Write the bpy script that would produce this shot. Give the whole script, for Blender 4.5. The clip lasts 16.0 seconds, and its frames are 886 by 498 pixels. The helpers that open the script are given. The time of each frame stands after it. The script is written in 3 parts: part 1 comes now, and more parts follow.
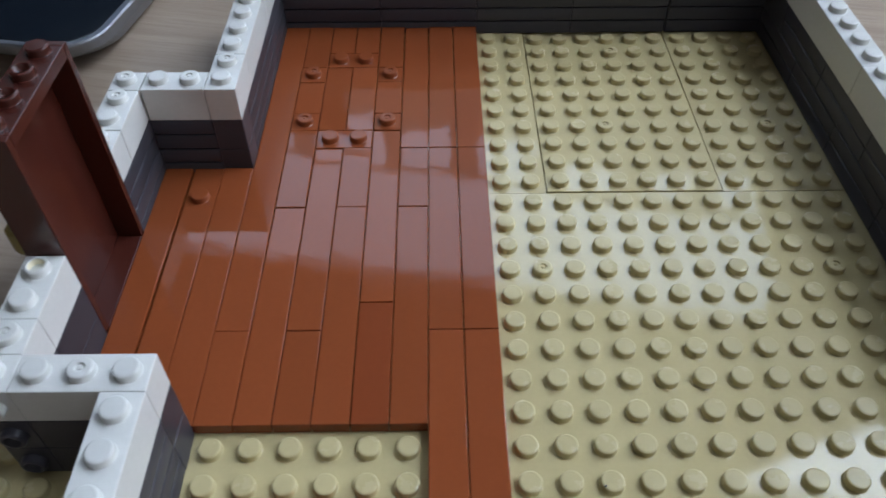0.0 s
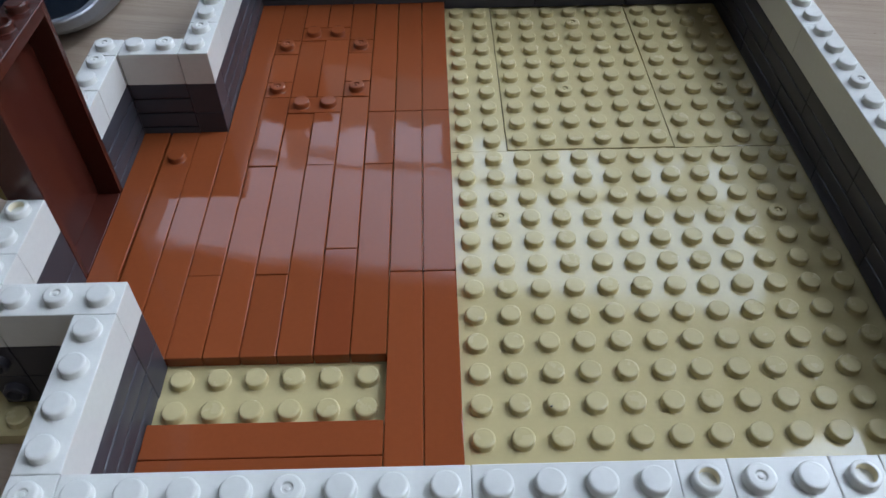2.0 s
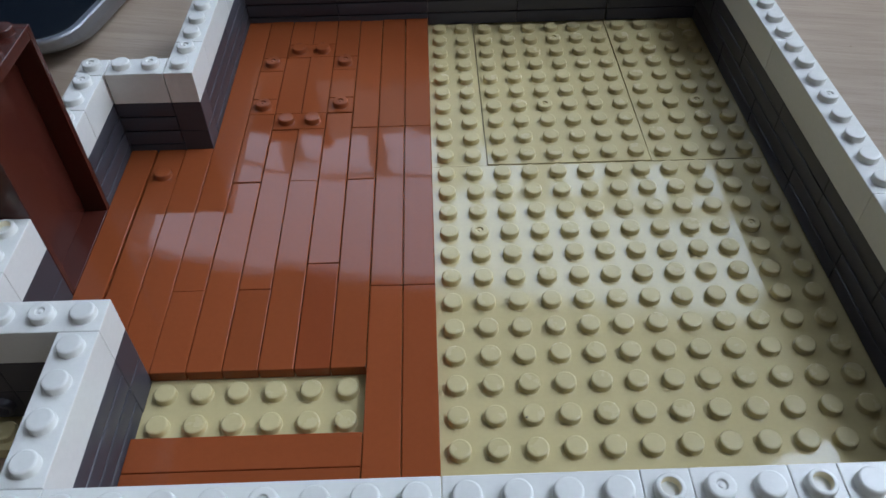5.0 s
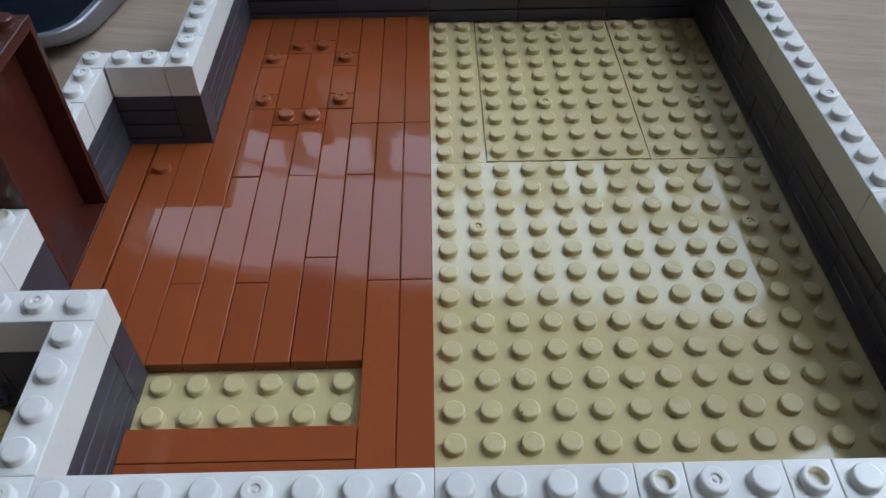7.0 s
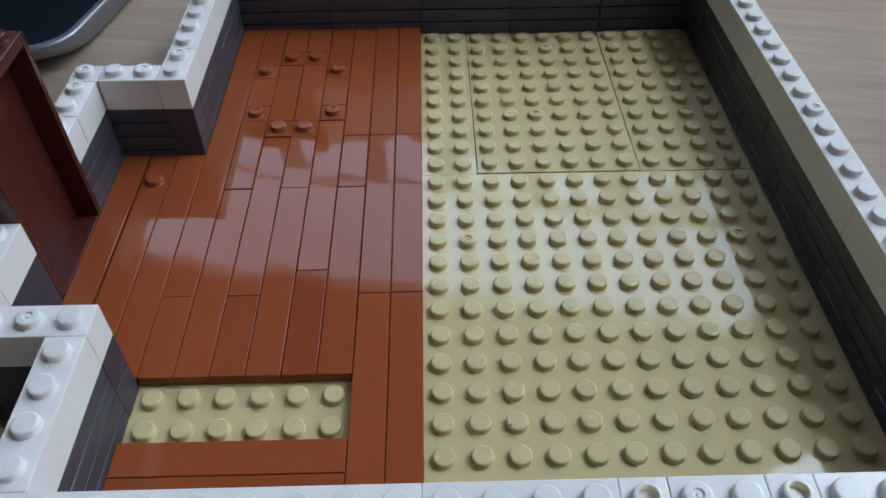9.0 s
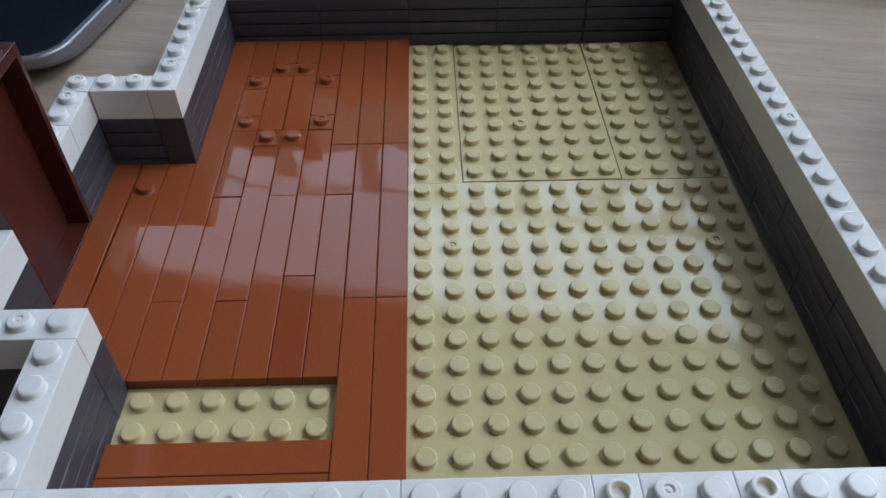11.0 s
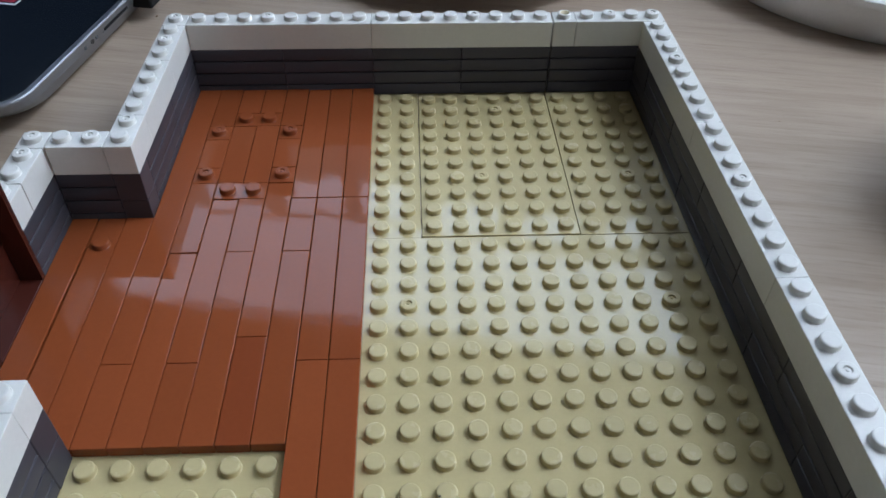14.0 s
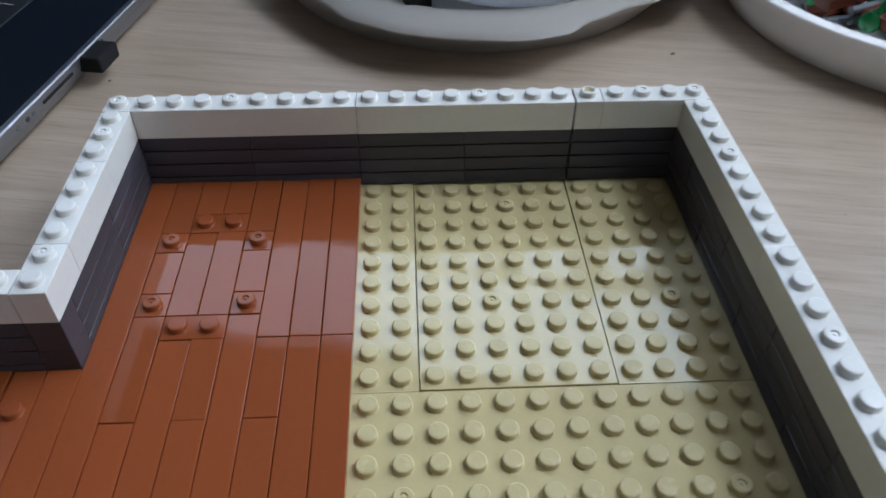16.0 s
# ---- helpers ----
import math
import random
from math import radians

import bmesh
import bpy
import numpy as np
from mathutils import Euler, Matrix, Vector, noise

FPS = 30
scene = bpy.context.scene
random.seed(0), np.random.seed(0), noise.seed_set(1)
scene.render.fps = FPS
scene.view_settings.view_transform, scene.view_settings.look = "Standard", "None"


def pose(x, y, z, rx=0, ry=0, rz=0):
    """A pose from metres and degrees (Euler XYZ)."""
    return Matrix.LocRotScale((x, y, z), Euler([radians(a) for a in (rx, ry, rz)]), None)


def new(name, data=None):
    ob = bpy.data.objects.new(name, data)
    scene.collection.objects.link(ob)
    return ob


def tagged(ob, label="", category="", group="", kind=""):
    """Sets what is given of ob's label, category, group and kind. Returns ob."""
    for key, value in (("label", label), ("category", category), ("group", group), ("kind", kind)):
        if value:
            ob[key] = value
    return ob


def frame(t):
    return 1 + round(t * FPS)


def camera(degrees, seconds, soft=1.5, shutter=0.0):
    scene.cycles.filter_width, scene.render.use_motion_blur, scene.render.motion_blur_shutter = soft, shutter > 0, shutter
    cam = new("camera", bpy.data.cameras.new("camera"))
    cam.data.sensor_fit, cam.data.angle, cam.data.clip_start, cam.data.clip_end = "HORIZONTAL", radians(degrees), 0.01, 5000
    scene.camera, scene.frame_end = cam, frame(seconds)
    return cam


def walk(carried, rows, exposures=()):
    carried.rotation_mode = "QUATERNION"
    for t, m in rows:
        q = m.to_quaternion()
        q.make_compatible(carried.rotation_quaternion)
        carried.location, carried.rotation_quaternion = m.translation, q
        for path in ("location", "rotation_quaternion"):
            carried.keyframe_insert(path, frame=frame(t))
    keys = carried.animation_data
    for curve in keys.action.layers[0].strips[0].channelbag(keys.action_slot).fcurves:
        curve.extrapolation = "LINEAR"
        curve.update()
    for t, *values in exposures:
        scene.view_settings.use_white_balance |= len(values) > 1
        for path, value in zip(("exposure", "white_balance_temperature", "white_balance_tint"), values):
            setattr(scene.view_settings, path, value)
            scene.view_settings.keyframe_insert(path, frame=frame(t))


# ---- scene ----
# Lengths are counted in studs of the toy bricks, 8 mm apart; z = 0 is the table top.
U = 0.008
cam = camera(60.18, 16.0, 1.55, 0.3)
# seconds, eye in studs, yaw, pitch, roll
ROWS = [
    (0.0, -1.709, -7.038, 18.034, -0.57, -46.92, -0.13),
    (0.1, -2.168, -7.168, 18.104, -0.18, -47.04, -0.38),
    (0.2, -2.713, -7.576, 18.337, 0.42, -47.09, -0.72),
    (0.3, -2.880, -7.919, 18.288, 0.79, -46.96, -0.94),
    (0.4, -2.872, -8.189, 18.279, 0.82, -47.02, -0.87),
    (0.5, -2.902, -8.232, 18.195, 0.44, -47.23, -0.46),
    (0.6, -2.981, -8.128, 18.209, -0.01, -47.56, -0.18),
    (0.7, -2.806, -8.320, 18.281, 0.55, -47.27, -0.68),
    (0.8, -2.689, -8.453, 18.279, 0.39, -47.35, -0.44),
    (0.9, -2.460, -8.573, 18.157, 0.44, -47.25, -0.56),
    (1.0, -2.165, -8.772, 18.194, 0.37, -47.33, -0.61),
    (1.1, -1.917, -8.965, 18.334, 0.56, -47.30, -0.86),
    (1.2, -1.655, -9.390, 18.511, 0.59, -46.95, -0.94),
    (1.3, -1.563, -9.450, 18.437, 0.38, -46.72, -0.87),
    (1.5, -1.113, -9.406, 18.108, 0.25, -46.44, -0.90),
    (1.7, -0.921, -9.446, 17.721, 0.07, -46.26, -1.00),
    (2.0, -0.556, -9.272, 17.728, -0.61, -46.35, -0.86),
    (2.2, -0.526, -9.315, 17.797, -0.72, -46.34, -1.06),
    (2.5, -0.534, -9.083, 18.031, -0.83, -46.38, -1.03),
    (2.7, -0.551, -9.157, 18.124, -0.91, -46.24, -1.13),
    (3.0, -0.376, -9.483, 18.221, -0.85, -46.02, -1.19),
    (3.2, -0.200, -9.516, 18.137, -0.98, -45.87, -1.19),
    (3.5, -0.235, -9.327, 17.893, -0.90, -45.90, -1.33),
    (3.7, -0.235, -9.390, 17.817, -0.86, -45.90, -1.36),
    (4.0, -0.179, -9.401, 17.923, -1.08, -45.97, -1.24),
    (4.2, -0.083, -9.291, 18.261, -1.00, -45.89, -1.25),
    (6.3, 0.122, -9.859, 18.177, -0.50, -45.75, -0.83),
    (6.5, 0.195, -9.792, 18.245, -0.40, -45.69, -0.81),
    (6.7, 0.134, -9.699, 18.125, -0.60, -45.62, -0.78),
    (7.0, 0.154, -9.636, 18.051, -0.60, -45.60, -0.73),
    (7.2, 0.024, -9.599, 18.061, -0.62, -45.71, -0.72),
    (7.5, 0.125, -9.639, 18.000, -0.48, -45.65, -0.80),
    (7.7, 0.151, -9.588, 17.994, -0.56, -45.70, -0.84),
    (8.0, 0.112, -9.543, 17.981, -0.64, -45.66, -0.78),
    (8.2, 0.097, -9.488, 18.118, -0.78, -45.76, -0.66),
    (8.5, 0.115, -9.569, 18.368, -0.75, -45.61, -0.74),
    (8.7, 0.199, -9.608, 18.442, -0.88, -45.44, -0.59),
    (9.0, 0.359, -9.563, 18.411, -0.96, -45.39, -0.53),
    (9.2, 0.316, -9.530, 18.379, -1.02, -45.42, -0.50),
    (11.3, 0.921, -10.088, 18.693, -1.49, -44.06, -0.18),
    (11.5, 1.084, -9.742, 18.475, -1.44, -43.74, -0.12),
    (11.7, 0.985, -9.853, 18.500, -1.80, -43.70, 0.18),
    (12.0, 1.131, -9.951, 18.840, -1.72, -43.67, 0.40),
    (12.2, 1.218, -10.043, 18.983, -1.94, -43.62, 0.60),
    (12.5, 1.323, -10.165, 19.113, -1.98, -43.48, 0.74),
    (12.7, 1.486, -9.927, 19.116, -2.04, -43.36, 0.77),
    (13.0, 1.852, -9.467, 19.253, -2.17, -43.18, 0.62),
    (13.2, 1.900, -9.295, 19.221, -2.47, -43.08, 0.69),
    (13.5, 1.717, -9.172, 19.301, -2.65, -43.01, 0.76),
    (13.7, 1.573, -9.063, 19.321, -2.82, -43.02, 0.85),
    (14.0, 1.794, -9.193, 19.514, -2.74, -42.89, 0.75),
    (14.2, 1.849, -9.218, 19.558, -2.79, -42.66, 0.67),
    (14.5, 1.882, -9.016, 19.600, -2.90, -42.64, 0.63),
    (14.7, 1.734, -8.937, 19.625, -3.06, -42.49, 0.65),
    (15.0, 1.954, -7.868, 19.783, -3.22, -42.47, 0.76),
    (15.1, 2.073, -7.503, 19.815, -3.23, -42.40, 0.67),
    (15.2, 2.479, -6.633, 19.925, -3.07, -42.19, 0.54),
    (15.3, 2.700, -5.984, 19.911, -3.08, -41.87, 0.39),
    (15.4, 2.693, -4.972, 20.030, -3.37, -42.04, 0.53),
    (15.5, 2.393, -4.369, 20.050, -3.75, -42.25, 0.77),
    (15.6, 2.288, -3.710, 19.936, -3.60, -42.06, 0.72),
    (15.7, 2.155, -3.411, 19.934, -3.64, -42.13, 0.77),
    (15.8, 2.037, -3.025, 19.672, -3.52, -42.07, 0.66),
    (15.9, 1.907, -2.645, 19.417, -3.51, -42.21, 0.70),
    (16.0, 1.939, -1.843, 18.896, -3.04, -42.64, 0.44),
]
EXPOSURES = [(0.0, 0.19), (0.5, 0.24), (1.2, 0.24), (2.0, 0.14), (4.0, 0.08), (9.0, 0.08), (12.5, 0.11), (14.0, 0.22), (15.0, 0.24), (15.5, 0.25), (16.0, 0.28)]
walk(cam, [(t, pose(U * x, U * y, U * z, 90 + pitch, 0, yaw) @ pose(0, 0, 0, 0, 0, roll)) for t, x, y, z, yaw, pitch, roll in ROWS], EXPOSURES)

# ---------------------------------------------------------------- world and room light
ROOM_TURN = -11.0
# A and B are the mirrored windows; C, D, E, S are added fill light.
SKY_A, SKY_B, FILL_C, FILL_D, FILL_E = 3.6, 8.0, 3.0, 14.8, 12.5
FILL_S = 0.9
world = bpy.data.worlds.new("world")
scene.world = world
world.use_nodes = True
world.node_tree.nodes["Background"].inputs[0].default_value = (0.55, 0.62, 0.7, 1)
world.node_tree.nodes["Background"].inputs[1].default_value = 0.3


# ---------------------------------------------------------------- materials
def material(name, color, rough=0.4, spec=0.5, metal=0.0, coat=0.0):
    """A node material with a principled surface; returns the material, its tree and the surface node."""
    m = bpy.data.materials.new(name)
    m.use_nodes = True
    tree = m.node_tree
    surf = tree.nodes["Principled BSDF"]
    surf.inputs["Base Color"].default_value = (*color, 1)
    surf.inputs["Roughness"].default_value = rough
    surf.inputs["Specular IOR Level"].default_value = spec
    surf.inputs["Metallic"].default_value = metal
    surf.inputs["Coat Weight"].default_value = coat
    return m, tree, surf


def noise_node(tree, scale, detail=3.0, rough=0.55, stretch=None):
    tex = tree.nodes.new("ShaderNodeTexNoise")
    tex.inputs["Scale"].default_value = scale
    tex.inputs["Detail"].default_value = detail
    tex.inputs["Roughness"].default_value = rough
    geo = tree.nodes.new("ShaderNodeNewGeometry")
    if stretch:
        mapping = tree.nodes.new("ShaderNodeMapping")
        mapping.inputs["Rotation"].default_value = (0, 0, radians(-ROOM_TURN))
        tree.links.new(geo.outputs["Position"], mapping.inputs["Vector"])
        scaled = tree.nodes.new("ShaderNodeVectorMath")
        scaled.operation = "MULTIPLY"
        scaled.inputs[1].default_value = stretch
        tree.links.new(mapping.outputs["Vector"], scaled.inputs[0])
        tree.links.new(scaled.outputs["Vector"], tex.inputs["Vector"])
    else:
        tree.links.new(geo.outputs["Position"], tex.inputs["Vector"])
    return tex.outputs["Fac"]


def ramp(tree, fac, stops):
    node = tree.nodes.new("ShaderNodeValToRGB")
    while len(node.color_ramp.elements) < len(stops):
        node.color_ramp.elements.new(0.5)
    for el, (at, col) in zip(node.color_ramp.elements, stops):
        el.position = at
        el.color = (*col, 1) if len(col) == 3 else col
    tree.links.new(fac, node.inputs["Fac"])
    return node.outputs["Color"]


def math_node(tree, op, a, b):
    node = tree.nodes.new("ShaderNodeMath")
    node.operation = op
    for socket, v in zip(node.inputs, (a, b)):
        if isinstance(v, (int, float)):
            socket.default_value = v
        else:
            tree.links.new(v, socket)
    return node.outputs[0]


def plastic(name, color, rough=0.13, vary=0.08, wave=0.35, spec=0.5):
    """Moulded plastic: each piece a shade of its own, faint flow waves, dust and fine scratches."""
    m, tree, surf = material(name, color, rough, spec)
    info = tree.nodes.new("ShaderNodeObjectInfo")
    shade = math_node(tree, "MULTIPLY_ADD", info.outputs["Random"], vary)
    tree.nodes[shade.node.name].inputs[2].default_value = 1 - vary / 2
    dust = noise_node(tree, 900.0, 4.0)
    shade = math_node(tree, "MULTIPLY", shade, math_node(tree, "ADD", math_node(tree, "MULTIPLY", dust, 0.10), 0.95))
    mix = tree.nodes.new("ShaderNodeVectorMath")
    mix.operation = "SCALE"
    mix.inputs[0].default_value = color
    tree.links.new(shade, mix.inputs["Scale"])
    tree.links.new(mix.outputs["Vector"], surf.inputs["Base Color"])
    smear = noise_node(tree, 160.0, 4.0, 0.6)
    tree.links.new(math_node(tree, "ADD", math_node(tree, "MULTIPLY", smear, 0.05), rough - 0.025), surf.inputs["Roughness"])
    waves = noise_node(tree, 55.0, 2.6)
    fine = noise_node(tree, 1500.0, 2.0)
    height = math_node(tree, "ADD", math_node(tree, "MULTIPLY", waves, 1.0), math_node(tree, "MULTIPLY", fine, 0.012))
    bump = tree.nodes.new("ShaderNodeBump")
    bump.inputs["Strength"].default_value = wave
    bump.inputs["Distance"].default_value = 0.0001
    tree.links.new(height, bump.inputs["Height"])
    tree.links.new(bump.outputs["Normal"], surf.inputs["Normal"])
    return m


WHITE = plastic("white_plastic", (0.665, 0.655, 0.612), 0.24, 0.05, 0.2)
DARK = plastic("dark_grey_plastic", (0.051, 0.0475, 0.056), 0.32, 0.2, 0.35, 0.3)
TAN = plastic("tan_plastic", (0.515, 0.425, 0.218), 0.045, 0.03, 0.6, 0.52)
BROWN = plastic("orange_brown_plastic", (0.250, 0.0610, 0.0200), 0.042, 0.14, 0.8, 0.215)
BROWN_RED = plastic("redder_brown_plastic", (0.225, 0.051, 0.0175), 0.042, 0.05, 0.6, 0.215)
TAN_STUD = plastic("embossed_tan_plastic", (0.515, 0.425, 0.218), 0.27, 0.03, 0.3, 0.4)
BROWN_STUD = plastic("embossed_brown_plastic", (0.250, 0.0610, 0.0200), 0.2, 0.06, 0.3, 0.3)
RED_BROWN = plastic("reddish_brown_plastic", (0.062, 0.0145, 0.0095), 0.22, 0.1, 0.3)
OLIVE = plastic("olive_plastic", (0.22, 0.15, 0.035), 0.25, 0.05, 0.2)
BLACK = plastic("black_plastic", (0.012, 0.012, 0.013), 0.3, 0.1, 0.2)
RUBBER = plastic("matt_black_rubber", (0.012, 0.012, 0.013), 0.65, 0.1, 0.2, 0.15)
GREY = plastic("grey_plastic", (0.09, 0.098, 0.108), 0.2, 0.1, 0.2)
SILVER, _, _ = material("brushed_aluminium", (0.29, 0.30, 0.32), 0.45, 0.5, 1.0)


def milky(name, color, rough, through_light):
    """Plastic that lets some of the light behind it through."""
    m = plastic(name, color, rough, 0.02, 0.4)
    tree = m.node_tree
    behind = tree.nodes.new("ShaderNodeBsdfTranslucent")
    behind.inputs["Color"].default_value = (*color, 1)
    mix = tree.nodes.new("ShaderNodeMixShader")
    mix.inputs["Fac"].default_value = through_light
    tree.links.new(tree.nodes["Principled BSDF"].outputs[0], mix.inputs[1])
    tree.links.new(behind.outputs[0], mix.inputs[2])
    tree.links.new(mix.outputs[0], tree.nodes["Material Output"].inputs["Surface"])
    return m


DISH = plastic("milky_white_plastic", (0.82, 0.785, 0.745), 0.24, 0.02, 0.3)
dish_surf = DISH.node_tree.nodes["Principled BSDF"]
dish_surf.inputs["Subsurface Weight"].default_value = 0.25
dish_surf.inputs["Subsurface Radius"].default_value = (1.0, 0.95, 0.9)
dish_surf.inputs["Subsurface Scale"].default_value = 0.012
LOOSE_BROWN = plastic("warm_brown_plastic", (0.088, 0.023, 0.012), 0.22, 0.25, 0.3, 0.35)
SMOKE = milky("greyish_milky_plastic", (0.50, 0.46, 0.41), 0.4, 0.45)
SMOKE.node_tree.nodes["Principled BSDF"].inputs["Specular IOR Level"].default_value = 0.3
LID = milky("bluish_milky_plastic", (0.74, 0.77, 0.81), 0.15, 0.45)
# Yellow painted inside open white studs, for light that comes through the plastic.
HOLLOW_TINT = plastic("hollow_stud_tint", (0.74, 0.66, 0.46), 0.3, 0.05, 0.2)
PALE_BLUE = plastic("pale_blue_plastic", (0.35, 0.5, 0.72), 0.15, 0.05, 0.2)

GREEN, _, green_surf = material("green_clear_plastic", (0.006, 0.17, 0.045), 0.08)
green_surf.inputs["Transmission Weight"].default_value = 0.35


def deck_material():
    m, tree, surf = material("dark_glass_deck", (0.006, 0.008, 0.011), 0.16, 0.28)
    smear = noise_node(tree, 60.0, 5.0, 0.65)
    tree.links.new(math_node(tree, "ADD", math_node(tree, "MULTIPLY", smear, 0.2), 0.1), surf.inputs["Roughness"])
    return m


DECK = deck_material()


def wood_material():
    m, tree, surf = material("pale_oak_laminate", (0.45, 0.37, 0.29), 0.3, 0.6)
    long_grain = noise_node(tree, 1.0, 6.0, 0.6, (9, 120, 1))
    fine = noise_node(tree, 1.0, 4.0, 0.7, (45, 900, 1))
    mid = noise_node(tree, 1.0, 3.0, 0.6, (22, 330, 1))
    patch = noise_node(tree, 1.0, 3.0, 0.5, (5, 14, 1))
    base = ramp(tree, long_grain, ((0.28, (0.33, 0.248, 0.180)), (0.5, (0.375, 0.290, 0.217)), (0.72, (0.415, 0.328, 0.252))))
    streak = ramp(tree, fine, ((0.30, (0.78, 0.76, 0.74)), (0.45, (0.98, 0.98, 0.98)), (0.75, (1.04, 1.04, 1.04))))
    band = ramp(tree, mid, ((0.32, (0.89, 0.87, 0.85)), (0.5, (1.0, 1.0, 1.0)), (0.7, (1.04, 1.04, 1.04))))
    tint = ramp(tree, patch, ((0.3, (0.90, 0.87, 0.84)), (0.7, (1.07, 1.07, 1.08))))
    for other in (streak, band, tint):
        mul = tree.nodes.new("ShaderNodeVectorMath")
        mul.operation = "MULTIPLY"
        tree.links.new(base, mul.inputs[0])
        tree.links.new(other, mul.inputs[1])
        base = mul.outputs["Vector"]
    tree.links.new(base, surf.inputs["Base Color"])
    bump = tree.nodes.new("ShaderNodeBump")
    bump.inputs["Strength"].default_value = 0.25
    bump.inputs["Distance"].default_value = 0.0004
    tree.links.new(fine, bump.inputs["Height"])
    tree.links.new(bump.outputs["Normal"], surf.inputs["Normal"])
    return m


WOOD = wood_material()


def paint_material(name, color):
    m, tree, surf = material(name, color, 0.75, 0.3)
    tone = noise_node(tree, 3.0, 5.0)
    lo = tuple(0.94 * c for c in color)
    tree.links.new(ramp(tree, tone, ((0.3, lo), (0.7, color))), surf.inputs["Base Color"])
    return m


PAINT = paint_material("grey_beige_paint", (0.36, 0.345, 0.335))
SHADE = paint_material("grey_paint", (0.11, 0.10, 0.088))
CEIL = paint_material("white_ceiling_paint", (0.34, 0.335, 0.33))
BOARDS = paint_material("brown_floorboards", (0.25, 0.17, 0.11))
CLOTH = paint_material("pale_grey_cloth", (0.42, 0.39, 0.37))
FRAME_PAINT = paint_material("white_window_paint", (0.8, 0.8, 0.8))


def glow(name, color, strength):
    m = bpy.data.materials.new(name)
    m.use_nodes = True
    tree = m.node_tree
    tree.nodes.remove(tree.nodes["Principled BSDF"])
    em = tree.nodes.new("ShaderNodeEmission")
    em.inputs["Strength"].default_value = strength
    clouds = noise_node(tree, 2.2, 4.0)
    lo = tuple(0.82 * c for c in color)
    tree.links.new(ramp(tree, clouds, ((0.35, lo), (0.65, color))), em.inputs["Color"])
    tree.links.new(em.outputs[0], tree.nodes["Material Output"].inputs["Surface"])
    return m


KEY_PRINT, _, _ = material("grey_key_print", (0.30, 0.30, 0.32), 0.5)
KEY_BLACK, _, _ = material("matt_black_keys", (0.012, 0.013, 0.015), 0.45, 0.4)
SCREEN = glow("dark_blue_display", (0.10, 0.20, 0.42), 0.12)
STICKER_NAVY, _, _ = material("dark_blue_foil", (0.015, 0.022, 0.05), 0.2)
STICKER_RED, _, _ = material("red_foil", (0.32, 0.03, 0.045), 0.25)
STICKER_PALE, _, _ = material("pale_silver_foil", (0.72, 0.74, 0.78), 0.25)


# ---------------------------------------------------------------- mesh helpers
def mesh_of(bm, name, mat, smooth=False):
    bmesh.ops.recalc_face_normals(bm, faces=bm.faces)
    me = bpy.data.meshes.new(name)
    bm.to_mesh(me)
    bm.free()
    me.materials.append(mat)
    if smooth:
        for p in me.polygons:
            p.use_smooth = True
    return me


def part(name, data, mat=None, parent=None, label="", at=None, smooth=False):
    """Links a bmesh or a shared mesh as one object under a thing or a part."""
    me = data if isinstance(data, bpy.types.Mesh) else mesh_of(data, name, mat, smooth)
    ob = new(name, me)
    if parent is not None:
        ob.parent = parent
    if at is not None:
        ob.matrix_basis = at if isinstance(at, Matrix) else Matrix.Translation(at)
    return tagged(ob, label)


def thing(name, label, category, group="", at=None, kind=""):
    ob = new(name)
    ob.empty_display_size = 0.01
    if at is not None:
        ob.matrix_basis = at if isinstance(at, Matrix) else Matrix.Translation(at)
    return tagged(ob, label, category, group, kind)


def box(bm, x0, y0, z0, x1, y1, z1, bevel=0.0, seg=1):
    made = bmesh.ops.create_cube(bm, size=1)["verts"]
    bmesh.ops.scale(bm, vec=(x1 - x0, y1 - y0, z1 - z0), verts=made)
    bmesh.ops.translate(bm, vec=((x0 + x1) / 2, (y0 + y1) / 2, (z0 + z1) / 2), verts=made)
    if bevel:
        edges = list({e for v in made for e in v.link_edges})
        bmesh.ops.bevel(bm, geom=edges, offset=bevel, segments=seg, profile=0.5, affect="EDGES")
    return bm


def lathe(bm, profile, steps=32, centre=(0, 0, 0)):
    """Turns a profile of (radius, z) round the z axis; radius 0 closes it."""
    rings = []
    for r, z in profile:
        if r <= 1e-9:
            rings.append([bm.verts.new((centre[0], centre[1], centre[2] + z))])
        else:
            rings.append([bm.verts.new((centre[0] + r * math.cos(2 * math.pi * k / steps), centre[1] + r * math.sin(2 * math.pi * k / steps), centre[2] + z)) for k in range(steps)])
    for a, b in zip(rings, rings[1:]):
        for k in range(steps):
            n = (k + 1) % steps
            if len(a) == 1:
                bm.faces.new((a[0], b[k], b[n]))
            elif len(b) == 1:
                bm.faces.new((a[k], b[0], a[n]))
            else:
                bm.faces.new((a[k], b[k], b[n], a[n]))
    return bm


def tube(bm, a, b, r, steps=10):
    """A straight rod with flat ends."""
    a, b = Vector(a), Vector(b)
    turn = (b - a).to_track_quat("Z", "Y").to_matrix().to_4x4()
    m = Matrix.Translation((a + b) / 2) @ turn
    bmesh.ops.create_cone(bm, cap_ends=True, segments=steps, radius1=r, radius2=r, depth=(b - a).length, matrix=m)
    return bm


# ---------------------------------------------------------------- toy brick pieces (in studs, scaled by U)
PLATE, BRICK = 0.4, 1.2
SHARED = {}


def flat_shade(me, degrees=35):
    for p in me.polygons:
        p.use_smooth = True
    me.set_sharp_from_angle(angle=radians(degrees))


